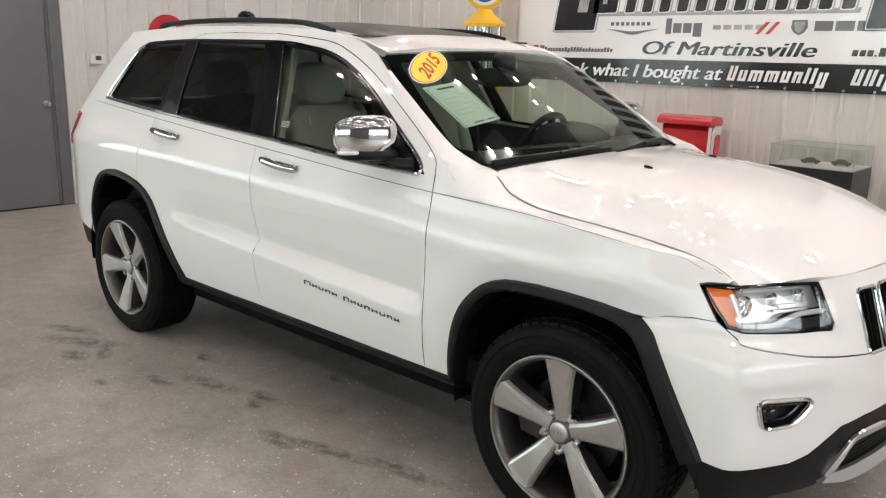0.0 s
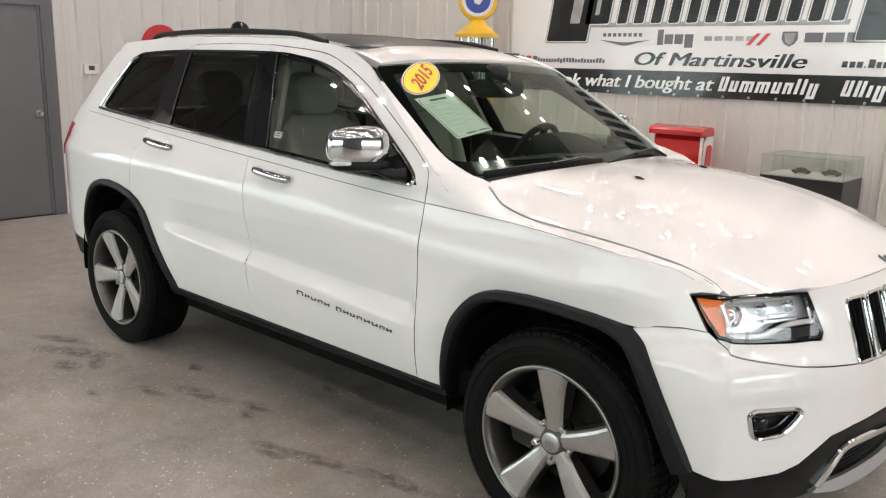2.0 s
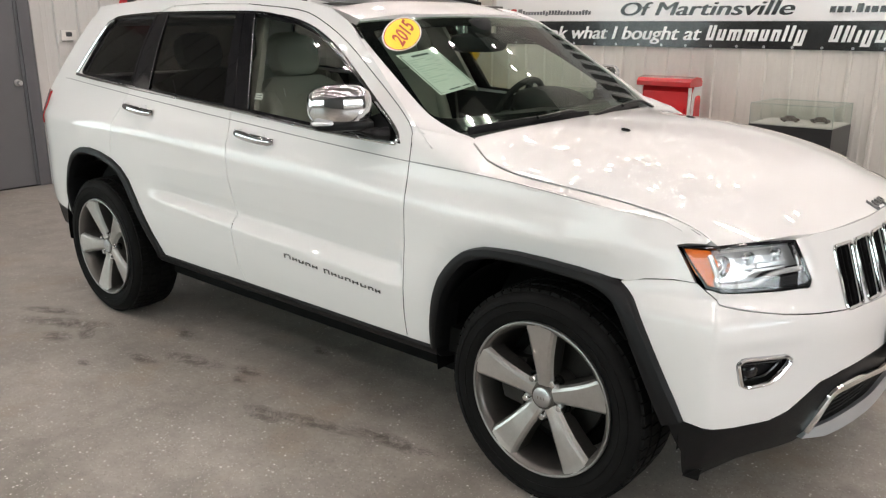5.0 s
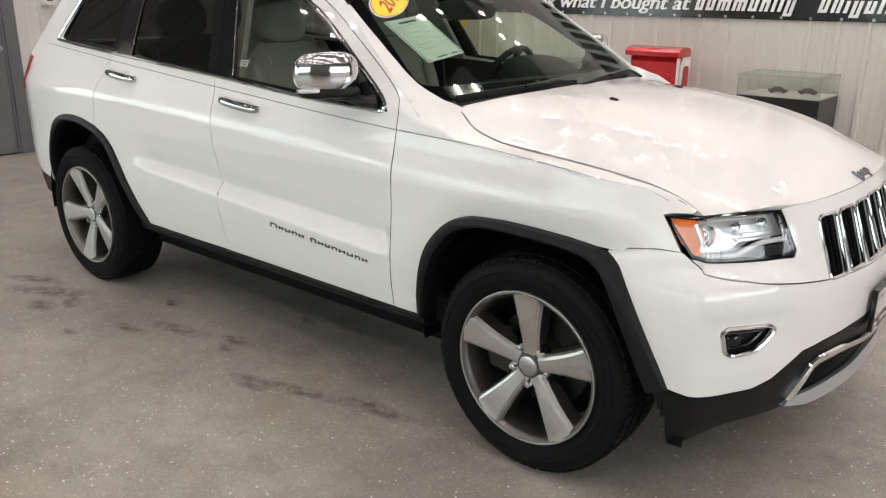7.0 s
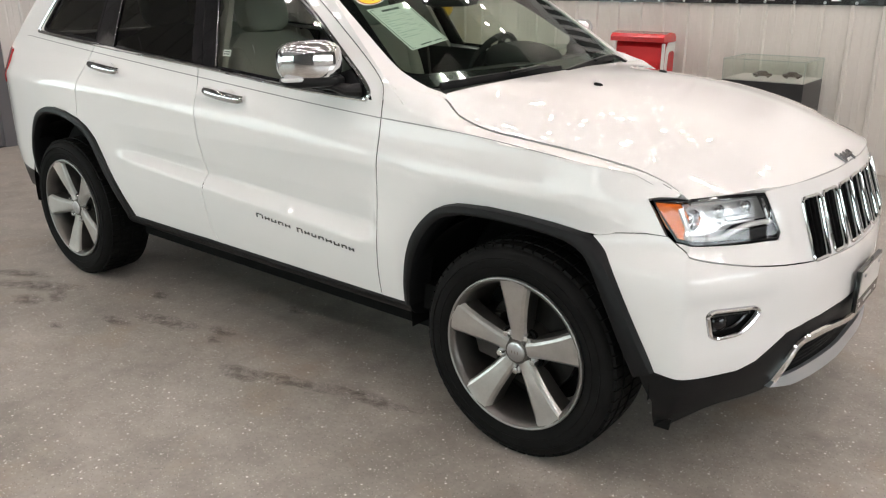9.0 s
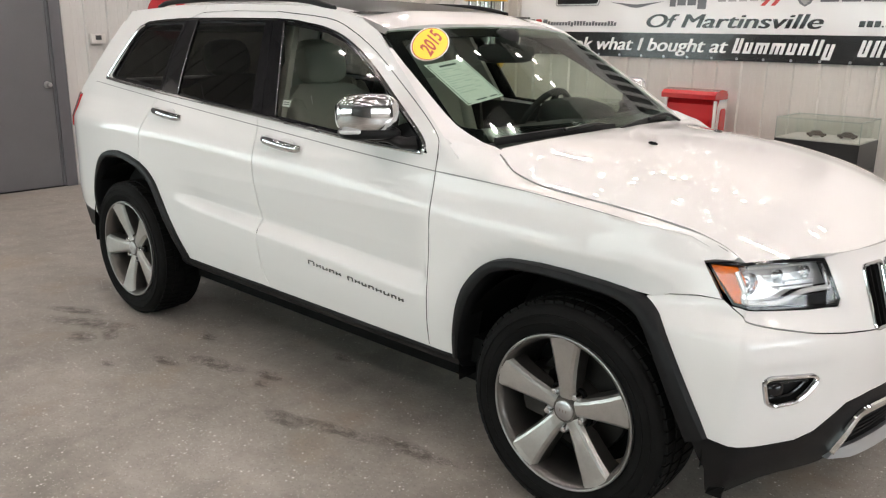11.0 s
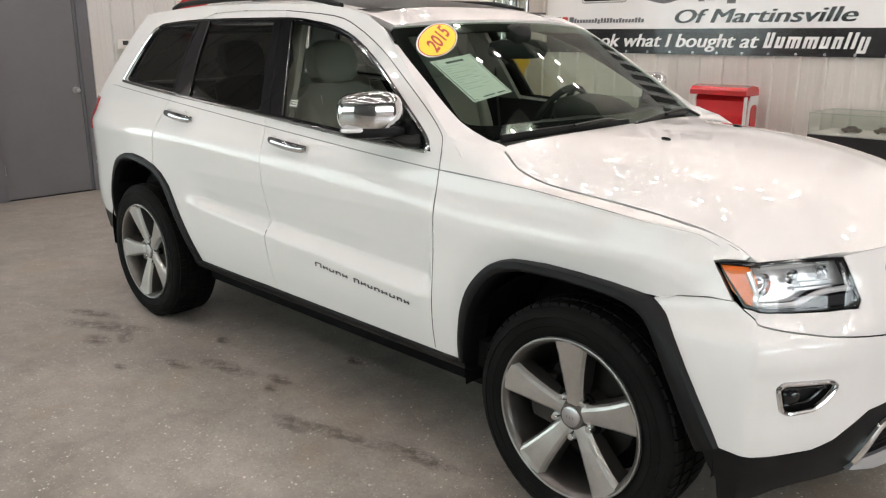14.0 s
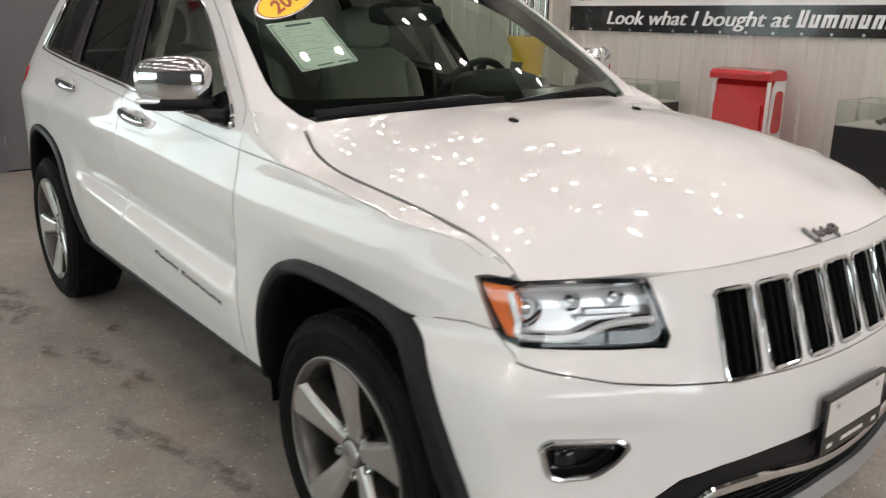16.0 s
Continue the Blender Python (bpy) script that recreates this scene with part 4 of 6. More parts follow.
def body_side(sgn, step):
    """All painted and black panels of one side."""
    S = skin_xz(sgn)
    # fender
    low = [(-.607, .81), (-.62, .43), (-.52, .40)]
    front = [(.285, .838), (.32, .853), (.40, .862), (.465, .862), (.398, .962), (.425, .968), (.456, .977), (.476, .995)]
    crown = [(x, crest(x) + .1) for x in (.482, .45, .40, .2, 0, -.2, -.42, -.5, -.600)]
    fender = low + FLARE_F[:-5] + front + crown + [(-.603, crest(-.603) + .04), (-.605, 1.10)]
    panel("fender", car, fender, right(fender_skin, sgn), PAINT, step, .03, gap=.002, stretch=(1.2, .6))
    # doors
    line_b = [(-1.70, 1.15), (-1.685, .95), (-1.665, .65), (-1.655, .50), (-1.625, .435)]
    glass_f = [(-.665, 1.163), (-1.115, 1.181), (-1.685, 1.217), (-1.842, 1.626)] + WIN_TOP[6:]
    front_door = [(-.605, 1.105)] + FRAME_TOP + line_b + [(-1.1, .432), (-.80, .43), (-.62, .43), (-.607, .81)]
    d = panel("front_door", car, front_door, S, PAINT, step, .03, stretch=(1.4, .3), lean=-.047, gap=.0016, holes=[shrink(glass_f, -.004)])
    window_unit(d, glass_f, S, CLEAR, step)
    rear_edge = [(-2.70, 1.10), (-2.725, .95), (-2.735, .894)]
    glass_r = [(-1.70, 1.219), (-2.59, 1.265), (-2.60, 1.45), (-2.585, 1.627), (-1.865, 1.627)]
    rear_door = line_b[::-1] + [(-1.85, 1.666), (-2.2, 1.672), (-2.48, 1.665), (-2.60, 1.635), (-2.625, 1.5), (-2.62, 1.28)] + rear_edge + FLARE_R[9:] + [(-2.2, .43), (-1.7, .435)]
    d2 = panel("rear_door", car, rear_door, S, PAINT, step, .03, stretch=(1.4, .3), lean=-.047, holes=[shrink(glass_r, -.004)])
    window_unit(d2, glass_r, S, PRIVACY, step)
    line = catmull([(-.62, .44), (-.614, .62), (-.607, .81), (-.604, .96), (-.605, 1.10)], 14)[:-1] + [np.array(p) for p in FRAME_TOP]
    part("door_seal", tube([(x, sgn * (upper(x, z) - .0022), z) for x, z in line], .0026, 6, ref=(0, 1, 0)), RUBBER, d, "dark rubber door seal", smooth=True)
    line = catmull(line_b[::-1] + [(-1.765, 1.40), (-1.85, 1.664), (-2.2, 1.672), (-2.48, 1.665), (-2.60, 1.635)], 14)
    part("door_seal", tube([(x, sgn * (upper(x, z) - .0055), z) for x, z in line], .0026, 6, ref=(0, 1, 0)), RUBBER, d2, "dark rubber door seal", smooth=True)
    # pillar, roof side and quarter panel
    screen_edge = [(windshield(cabin(-.8, z) - .012, z), z) for z in (1.225, 1.30, 1.40, 1.50, 1.57, 1.592)]
    eave = [(-1.25, 1.637), (-1.4, 1.668), (-1.6, 1.69), (-2.2, 1.705), (-2.9, 1.698), (-3.32, 1.675)]
    pillar = [(-.600, 1.200), (-.560, 1.206)] + screen_edge + eave[:4] + [(-2.48, 1.702), (-2.48, 1.665), (-2.2, 1.672)] + FRAME_TOP[::-1][:-1]
    panel("roof_side", car, pillar, S, PAINT, step, .02, gap=.001)
    lining = [(-.60, 1.20)] + screen_edge + eave[:4] + [(-2.2, 1.640)] + WIN_TOP[5:]
    panel("pillar_lining", car, lining, S, CABIN_DARK, step * 1.5, .004, lift=-.032)
    glass_q = [(-2.62, 1.272), (-3.20, 1.302), (-3.262, 1.315)] + WIN_TOP[1:4] + [(-2.60, 1.626), (-2.615, 1.45)]
    tail = [(-3.35, 1.62), (-3.48, 1.46), (-3.60, 1.29), (-3.65, 1.22), (-3.69, 1.06), (-3.71, .85), (-3.70, .66), (-3.66, .54)]
    quarter = [(-2.48, 1.702), (-2.9, 1.698), (-3.32, 1.675)] + tail + [(-3.305, .50)] + FLARE_R[1:9] + rear_edge[::-1] + [(-2.62, 1.28), (-2.625, 1.5), (-2.60, 1.635), (-2.48, 1.665)]
    panel("quarter_panel", car, quarter, S, PAINT, step, .03, stretch=(1.2, .6), holes=[shrink(rounded(glass_q, .02), -.004)])
    window_unit(None, rounded(glass_q, .02), S, PRIVACY, step)
    # black pillars between the panes
    for trim in ([(-1.588, 1.212), (-1.688, 1.219), (-1.845, 1.632), (-1.762, 1.629)], [(-1.694, 1.219), (-1.775, 1.225), (-1.912, 1.632), (-1.852, 1.632)],
                 [(-2.442, 1.258), (-2.615, 1.268), (-2.620, 1.45), (-2.598, 1.632), (-2.502, 1.632), (-2.478, 1.45)], [(-2.622, 1.268), (-2.642, 1.269), (-2.648, 1.45), (-2.626, 1.631), (-2.604, 1.632), (-2.628, 1.45)]):
        panel("pillar_trim", car, trim, S, GLOSS_BLACK, step, .012, lift=.003, gap=.0015)
    for back in ([(-1.66, 1.216), (-1.735, 1.221), (-1.885, 1.634), (-1.812, 1.632)], [(-2.58, 1.266), (-2.645, 1.270), (-2.65, 1.45), (-2.63, 1.632), (-2.56, 1.632)]):
        panel("pillar_strip", car, back, S, GLOSS_BLACK, step, .012, lift=.0015, gap=0)
    # thin grey rods put in for the glossy reflection along the pillar edges
    for edge in ([(-2.443, 1.262), (-2.478, 1.45), (-2.501, 1.62)], [(-1.592, 1.222), (-1.67, 1.42), (-1.758, 1.612)]):
        part("pillar_glint", tube([(x, sgn * (upper(x, z) + .0045), z) for x, z in catmull(edge, 6)], .0028, 6, ref=(0, 1, 0)), BADGE_GREY, car, smooth=True)
    # chrome line below and round the panes
    chrome = [(x, z - .006) for x, z in WIN_LOW]
    chrome = [(-1.18, 1.503), (-1.04, 1.427), (-.80, 1.276), (-.735, 1.234), (-.698, 1.206), (-.680, 1.184), (-.688, 1.166), (-.73, 1.161)] + chrome[1:] + [(-3.285, 1.305), (-3.285, 1.33)] + WIN_TOP[1:3]
    path = catmull(chrome, 8)
    part("chrome_trim", tube([(x, sgn * (upper(x, z) + .004), z) for x, z in path], .0085, 8, ref=(0, 1, 0)), CHROME, car, smooth=True)
    part("window_gasket", tube([(x, sgn * (upper(x, z) + .002), z) for x, z in catmull([(-3.13, 1.558), (-3.06, 1.602)] + [(x, z + .004) for x, z in WIN_TOP[3:10]], 6)], .006, 6), GLOSS_BLACK, car, smooth=True)
    # pinstripe
    stripe = [(x, belt(x)) for x in np.linspace(-3.45, .40, 70)]
    for dz, w in ((0, .0019),):
        bm = bmesh.new()
        rows = []
        for x, z in stripe:
            pt = lambda zz: fender_skin(x, zz) if x > -.58 else (x, upper(x, zz), zz)
            zc = min(z + dz, crest(x) + .02) if x > -.58 else z + dz
            rows.append([bm.verts.new((x, sgn * (pt(zc + k)[1] + .0012), pt(zc + k)[2])) for k in (-w, w)])
        for a, b in zip(rows, rows[1:]):
            bm.faces.new((a[0], b[0], b[1], a[1]))
        part("pinstripe", bm, PINSTRIPE, car)
    # wheel arch trim
    for outer, inner in ((FLARE_F, FLARE_FI), (FLARE_R, FLARE_RI)):
        o, i = catmull(outer, 5), catmull(inner, 5)
        bm = bmesh.new()
        rows = []
        for a, b in zip(o, i):
            row = []
            for w, out in ((-.02, -.020), (0, .004), (.08, .014), (.35, .019), (.62, .021), (.84, .016), (.96, .002), (1.0, -.02), (1.0, -.10)):
                p = a + (b - a) * w * .74
                row.append(bm.verts.new((p[0], sgn * (side(p[0], max(p[1], .42)) + out), p[1])))
            rows.append(row)
        for a, b in zip(rows, rows[1:]):
            for k in range(len(a) - 1):
                bm.faces.new((a[k], a[k + 1], b[k + 1], b[k]))
        bm.faces.new(rows[0])
        bm.faces.new(rows[-1])
        part("arch_trim", bm, BLACK_TRIM, car, "black plastic wheel arch trim", smooth=True)
    # sill
    bm = bmesh.new()
    rows = []
    for x in np.linspace(-2.40, -.47, 24):
        y = side(max(x, -2.4), .44)
        up = .437 + .004 * math.sin(x * 2)
        rows.append([bm.verts.new((x, sgn * yy, zz)) for yy, zz in ((y - .05, up + .01), (y - .004, up), (y + .004, up - .010), (y - .002, .408), (y - .022, .386), (y - .08, .368), (y - .2, .36))])
    for a, b in zip(rows, rows[1:]):
        for k in range(len(a) - 1):
            bm.faces.new((a[k], a[k + 1], b[k + 1], b[k]))
    bm.faces.new(rows[0])
    bm.faces.new(rows[-1])
    part("sill", bm, BLACK_TRIM, car, "black plastic sill", smooth=True)
    # mud guard behind the front wheel, wheel houses
    part("splash_guard", prism([(-.458, .40), (-.43, .40), (-.40, .50), (-.45, .50)], .70, .85, lambda u, v, dd: (u, sgn * dd, v)), DARK, car, bevel=.01)
    for cx in (0, -2.915):
        bm = bmesh.new()
        ring = []
        for k in range(25):
            a = math.radians(-6 + 194 * k / 24)
            ring.append([bm.verts.new((cx + .475 * math.cos(a), sgn * y, .40 + .455 * math.sin(a))) for y in (.90, .70, .50)])
        for a, b in zip(ring, ring[1:]):
            for k in range(2):
                bm.faces.new((a[k], a[k + 1], b[k + 1], b[k]))
        bm.faces.new([r[2] for r in ring])
        part("wheel_house", bm, DARK, car, smooth=True)
    # handles
    for d_ob, x0, x1, zz in ((d, -1.615, -1.370, 1.113), (d2, -2.585, -2.340, 1.164)):
        y0 = side((x0 + x1) / 2, zz)
        mid = (x0 + x1) / 2
        part("handle_cup", lathe([(0, 0), (.032, .001), (.036, 0), (.03, -.012), (0, -.02)], 24, "y", Matrix.Translation((mid + .02, sgn * (y0 + .0015), zz - .004)) @ Matrix.Diagonal((1.3, sgn, .9, 1))), PAINT, d_ob, smooth=True)
        path = [(x0, sgn * (y0 + .008), zz + .010), (x0 + .02, sgn * (y0 + .026), zz + .008), (mid, sgn * (y0 + .036), zz + .001), (x1 - .025, sgn * (y0 + .026), zz - .008), (x1, sgn * (y0 + .008), zz - .010)]
        part("handle", tube(catmull(path, 5), [.012 + .006 * math.sin(math.pi * k / 20) for k in range(21)], 10, 1.15), CHROME, d_ob, "chrome door handle", smooth=True)
        part("lock", boxes((x0 - .002, x0 + .028, sgn * (y0 + .006), sgn * (y0 + .024), zz - .008, zz + .026)), CHROME, d_ob, bevel=.004)
    # name badge on the door, as bars
    x = -1.295
    for k, w in enumerate((.046, .032, .034, .034, .034, 0, .036, .032, .030, .034, .036, .034, .030, .030)):
        if w:
            z = .634 - .040 * (x + 1.295) / .58
            hh = .0098 if k in (0, 6) else .0072
            on_door = lambda u, v, dd: (u, sgn * (side(u, v) + .0005 + dd), v)
            for u0, u1, v0, v1 in ((0, .0062, -hh, hh), (w * .9 - .0062, w * .9, -hh, hh * .8), (.0062, w * .9 - .0062, *((hh - .0046, hh), (-.0023, .0023), (-hh, -hh + .0046))[k % 3])):
                part("badge_bar", prism([(x + u0, z + v0), (x + u1, z + v0), (x + u1, z + v1), (x + u0, z + v1)], .0, .0025, on_door), BADGE_GREY, d)
        x += (w or .02) + .0085
    mirror(sgn, d)
    # tail lamp
    part("tail_lamp", prism([(-3.605, 1.19), (-3.655, 1.20), (-3.70, 1.06), (-3.69, 1.00), (-3.67, 1.04), (-3.63, 1.10)], -.03, .008, lambda u, v, dd: (u, sgn * (side(max(u, -3.78), v) + dd), v)), RED_LENS, car, "red tail lamp", bevel=.006)
    part("rear_bumper_side", prism([(-3.30, .50), (-3.66, .54), (-3.65, .46), (-3.58, .40), (-3.33, .38)], -.06, -.004, lambda u, v, dd: (u, sgn * (side(max(u, -3.78), max(v, .42)) + dd), v)), BLACK_TRIM, car, bevel=.008)


def window_unit(owner, outline, S, glass, step):
    o = panel("window", owner or car, outline, S, glass, step * 1.5, .004, gap=.001, lift=-.004)
    panel("window_seal", owner or car, shrink(outline, -.010), S, GLOSS_BLACK, step, .012, holes=[shrink(outline, .012)], gap=0, lift=-.001)
    return o


def mirror(sgn, door_ob):
    """Chrome-capped door mirror on a black foot."""
    c = Vector((-.885, sgn * .972, 1.290))
    turn = pose(0, 0, 0, 0, 0, sgn * 28)
    bm = pillow(.145, .235, .152, Matrix.Identity(4), 3.4, 16)
    for q in bm.verts:
        out = q.co.y * sgn
        q.co.z *= 1 - .10 * max(0, out / .11)
        q.co.x *= 1 - .18 * max(0, out / .11) ** 2
        q.co.x = max(q.co.x, -.045)
        q.co = c + turn @ q.co
    part("mirror_cap", bm, CHROME, door_ob, "chrome mirror cap", smooth=True)
    part("mirror_base", pillow(.136, .232, .046, pose(c.x + .006, c.y - sgn * .006, c.z - .068, 0, 0, sgn * 28), 3.5), BLACK_TRIM, door_ob, smooth=True)
    part("mirror_lamp", pillow(.050, .080, .016, pose(c.x + .004, c.y + sgn * .086, c.z - .058, 0, 0, sgn * 38), 4.0), REFLECTOR, door_ob, "clear turn signal lamp", smooth=True)
    arm = [c + Vector((.02, -sgn * .03, -.084)), c + Vector((.06, -sgn * .06, -.088)), Vector((-.765, sgn * .895, 1.188)), Vector((-.74, sgn * .865, 1.188))]
    part("mirror_arm", tube(arm, [.034, .034, .045, .055], 12, .5), BLACK_TRIM, door_ob, smooth=True)
    part("mirror_sail", prism([(-.705, 1.172), (-.91, 1.180), (-.87, 1.235), (-.80, 1.258), (-.722, 1.208)], -.004, .008, lambda u, v, dd: (u, sgn * (upper(u, v) + dd), v)), BLACK_TRIM, door_ob)
    part("mirror_glass", pillow(.006, .18, .12, pose(c.x - .042, c.y - sgn * .02, c.z, 0, 0, sgn * 28), 4), CHROME, door_ob, smooth=True)


body_side(-1, .035)
body_side(1, .06)

# hood
HOOD_FRONT = []
for q in np.linspace(-.960, .960, 49):
    x, y, z = nose(q, .972 if abs(q) > .62 else .980)
    HOOD_FRONT.append((x - (.004 if abs(q) > .62 else -.003), y))
back = [(x, gapy(x)) for x in (.46, .40, .2, 0, -.2, -.33, -.40)]
rear_edge_h = [(-.42 + .03 * (1 - (y / .77) ** 2), y) for y in np.linspace(.76, -.76, 15)]
hood_outline = HOOD_FRONT + back + rear_edge_h + [(x, -y) for x, y in back[::-1]]


def hood_skin(x, y):
    ridge = .0045 * mix(1, 0, (abs(y) - .26) / .20) * mix(0, 1, (x + .35) / .4) * mix(1, 0, (x - .45) / .25)
    return (x, y, hood(x, y) + ridge)


h = panel("hood", car, hood_outline, hood_skin, PAINT, .03, .035, gap=.004)
for s in (-1, 1):
    seal = [(x, s * (gapy(x) + .002), gapz(x) - .0075) for x in np.linspace(.47, -.40, 40)]
    part("hood_seal", tube(seal, .0034, 6), DARK, h, smooth=True)
    z = hood_skin(-.085, s * .28)[2]
    part("washer_nozzle", pillow(.036, .022, .013, pose(-.085, s * .28, z + .003, 0, 8, 0), 2.6), GLOSS_BLACK, h, smooth=True)
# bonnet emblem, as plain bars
for k, (dy, w, z0, z1) in enumerate([(-.070, .010, -.010, .034), (-.058, .012, -.012, -.004), (-.038, .009, 0, .024), (-.027, .016, .008, .014), (-.027, .016, -.001, .005), (-.004, .009, 0, .024), (.007, .016, .008, .014), (.007, .016, -.001, .005), (.031, .009, -.016, .024), (.042, .016, .017, .024), (.042, .016, .001, .008), (.054, .008, .003, .022)]):
    def on_hood(u, v, d):
        x = .735 - v * .9
        return (x, u, hood_skin(x, u)[2] + .002 + d)
    part("emblem", prism(rounded([(dy, z0), (dy + w, z0), (dy + w, z1), (dy, z1)], .003), 0, .007, on_hood), BADGE_GREY, h)

# nose panels, in (length round the nose, height)
UPPER_SHELF = [(1.0, .842), (.943, .812), (.839, .790), (.723, .771), (.595, .757), (.456, .747), (.282, .738), (0, .730)]
WHITE_LOW = [(1.03, .452), (.966, .442), (.86, .440), (.746, .444), (.676, .465), (.62, .50), (.56, .537), (.456, .552), (.305, .555), (0, .553)]
flip_q = lambda pts: [(-q, z) for q, z in pts[::-1]]
FOG = [(.885, .645), (.862, .660), (.705, .653), (.678, .632), (.711, .592), (.757, .562), (.839, .558), (.866, .572)]


def q_at(x, z):
    """Length round the nose at which it has the length x."""
    qs = np.linspace(.70, plan_q[-1], 80)
    return float(np.interp(-x, [-nose(q, z)[0] for q in qs], qs))


arch_q = [(q_at(x, z) + .006, z) for x, z in [(.262, .838), (.288, .815)] + FLARE_F[11:]]
bumper_o = [(q_at(x, z), z) for x, z in ((.468, .862), (.40, .862), (.32, .853))] + arch_q + WHITE_LOW[1:]
bumper_o = bumper_o + flip_q(bumper_o)[1:] + [(-q, z) for q, z in UPPER_SHELF] + UPPER_SHELF[::-1][1:]
b = panel("bumper", car, bumper_o, bumper_skin, PAINT, .03, .016, gap=.001, holes=[rounded(FOG, .02), rounded(flip_q(FOG), .02)])
SLOT = [(-.053, .750), (.053, .750), (.060, .938), (-.060, .938)]
slots = []
for k in range(-3, 4):
    c0 = .1405 * k
    bow = .010 * (abs(k) / 3)
    slots.append(rounded([(c0 * .965 + u, v - bow * .4) for u, v in SLOT], .018))
HEAD = [(1.094, .960), (1.024, .970), (.90, .974), (.815, .975), (.70, .973), (.632, .969), (.607, .91), (.585, .85), (.595, .828), (.70, .830), (.815, .835), (.92, .842), (1.001, .850)]
TOP_EDGE = [(.625, .973), (.55, .979), (.45, .981), (.30, .981), (.15, .982), (0, .982)]
grille_o = UPPER_SHELF[::-1][1:] + [(1.005, .848)] + HEAD[::-1][:8][1:] + [(.632, .969)] + TOP_EDGE
grille_o = [(0, .730)] + grille_o[:-1] + [(0, .982)] + flip_q(grille_o[:-1])
g = panel("grille_panel", car, grille_o, nose, PAINT, .03, .010, holes=slots)
for s in slots:
    loop = [Vector(nose(q, z)) + Vector((.002, 0, 0)) for q, z in shrink(s, .002)]
    part("slot_frame", tube(loop + loop[:2], .0058, 8, 1.0), CHROME, g, "chrome slot surround", smooth=True)
    panel("slot_back", g, shrink(s, -.022), lambda q, z: tuple(Vector(nose(q, z)) - Vector((.034, 0, 0))), DARK, .06, .01, gap=0)
    c0 = float(np.mean(s[:, 0]))
    for k in (-.030, 0, .030):
        part("slot_bar", tube([Vector(nose(c0 + k * (.93 + .5 * (z - .75)), z)) - Vector((.014, 0, 0)) for z in np.linspace(.745, .932, 6)], .0055, 6, 1.6), DARK, g)

# fog lamps
for s in (1, -1):
    fo = rounded(FOG if s > 0 else flip_q(FOG), .02)
    fog = panel("fog_lamp", car, shrink(fo, -.006), lambda q, z: tuple(Vector(bumper_skin(q, z)) - Vector((.026, 0, 0))), BLACK_TRIM, .03, .01, gap=0, label="fog lamp in a chrome surround")
    loop = [Vector(bumper_skin(q, z)) + Vector((.001, 0, 0)) for q, z in shrink(fo, .006)]
    part("fog_surround", tube(loop + loop[:2], .0068, 8, 1.0), CHROME, fog, smooth=True)
    bezel = [Vector(bumper_skin(q, z)) - Vector((.016, 0, 0)) for q, z in shrink(fo, .024)]
    part("bezel", tube(bezel + bezel[:2], .005, 8, 1.0), GLOSS_BLACK, fog, smooth=True)
    p = Vector(bumper_skin(s * .815, .607))
    part("fog_lens", lathe([(0, .010), (.018, .008), (.027, 0), (.027, -.02), (0, -.02)], 24, m=pose(p.x - .016, p.y, p.z, 0, 90, s * 40)), GLOSS_BLACK, fog, smooth=True)

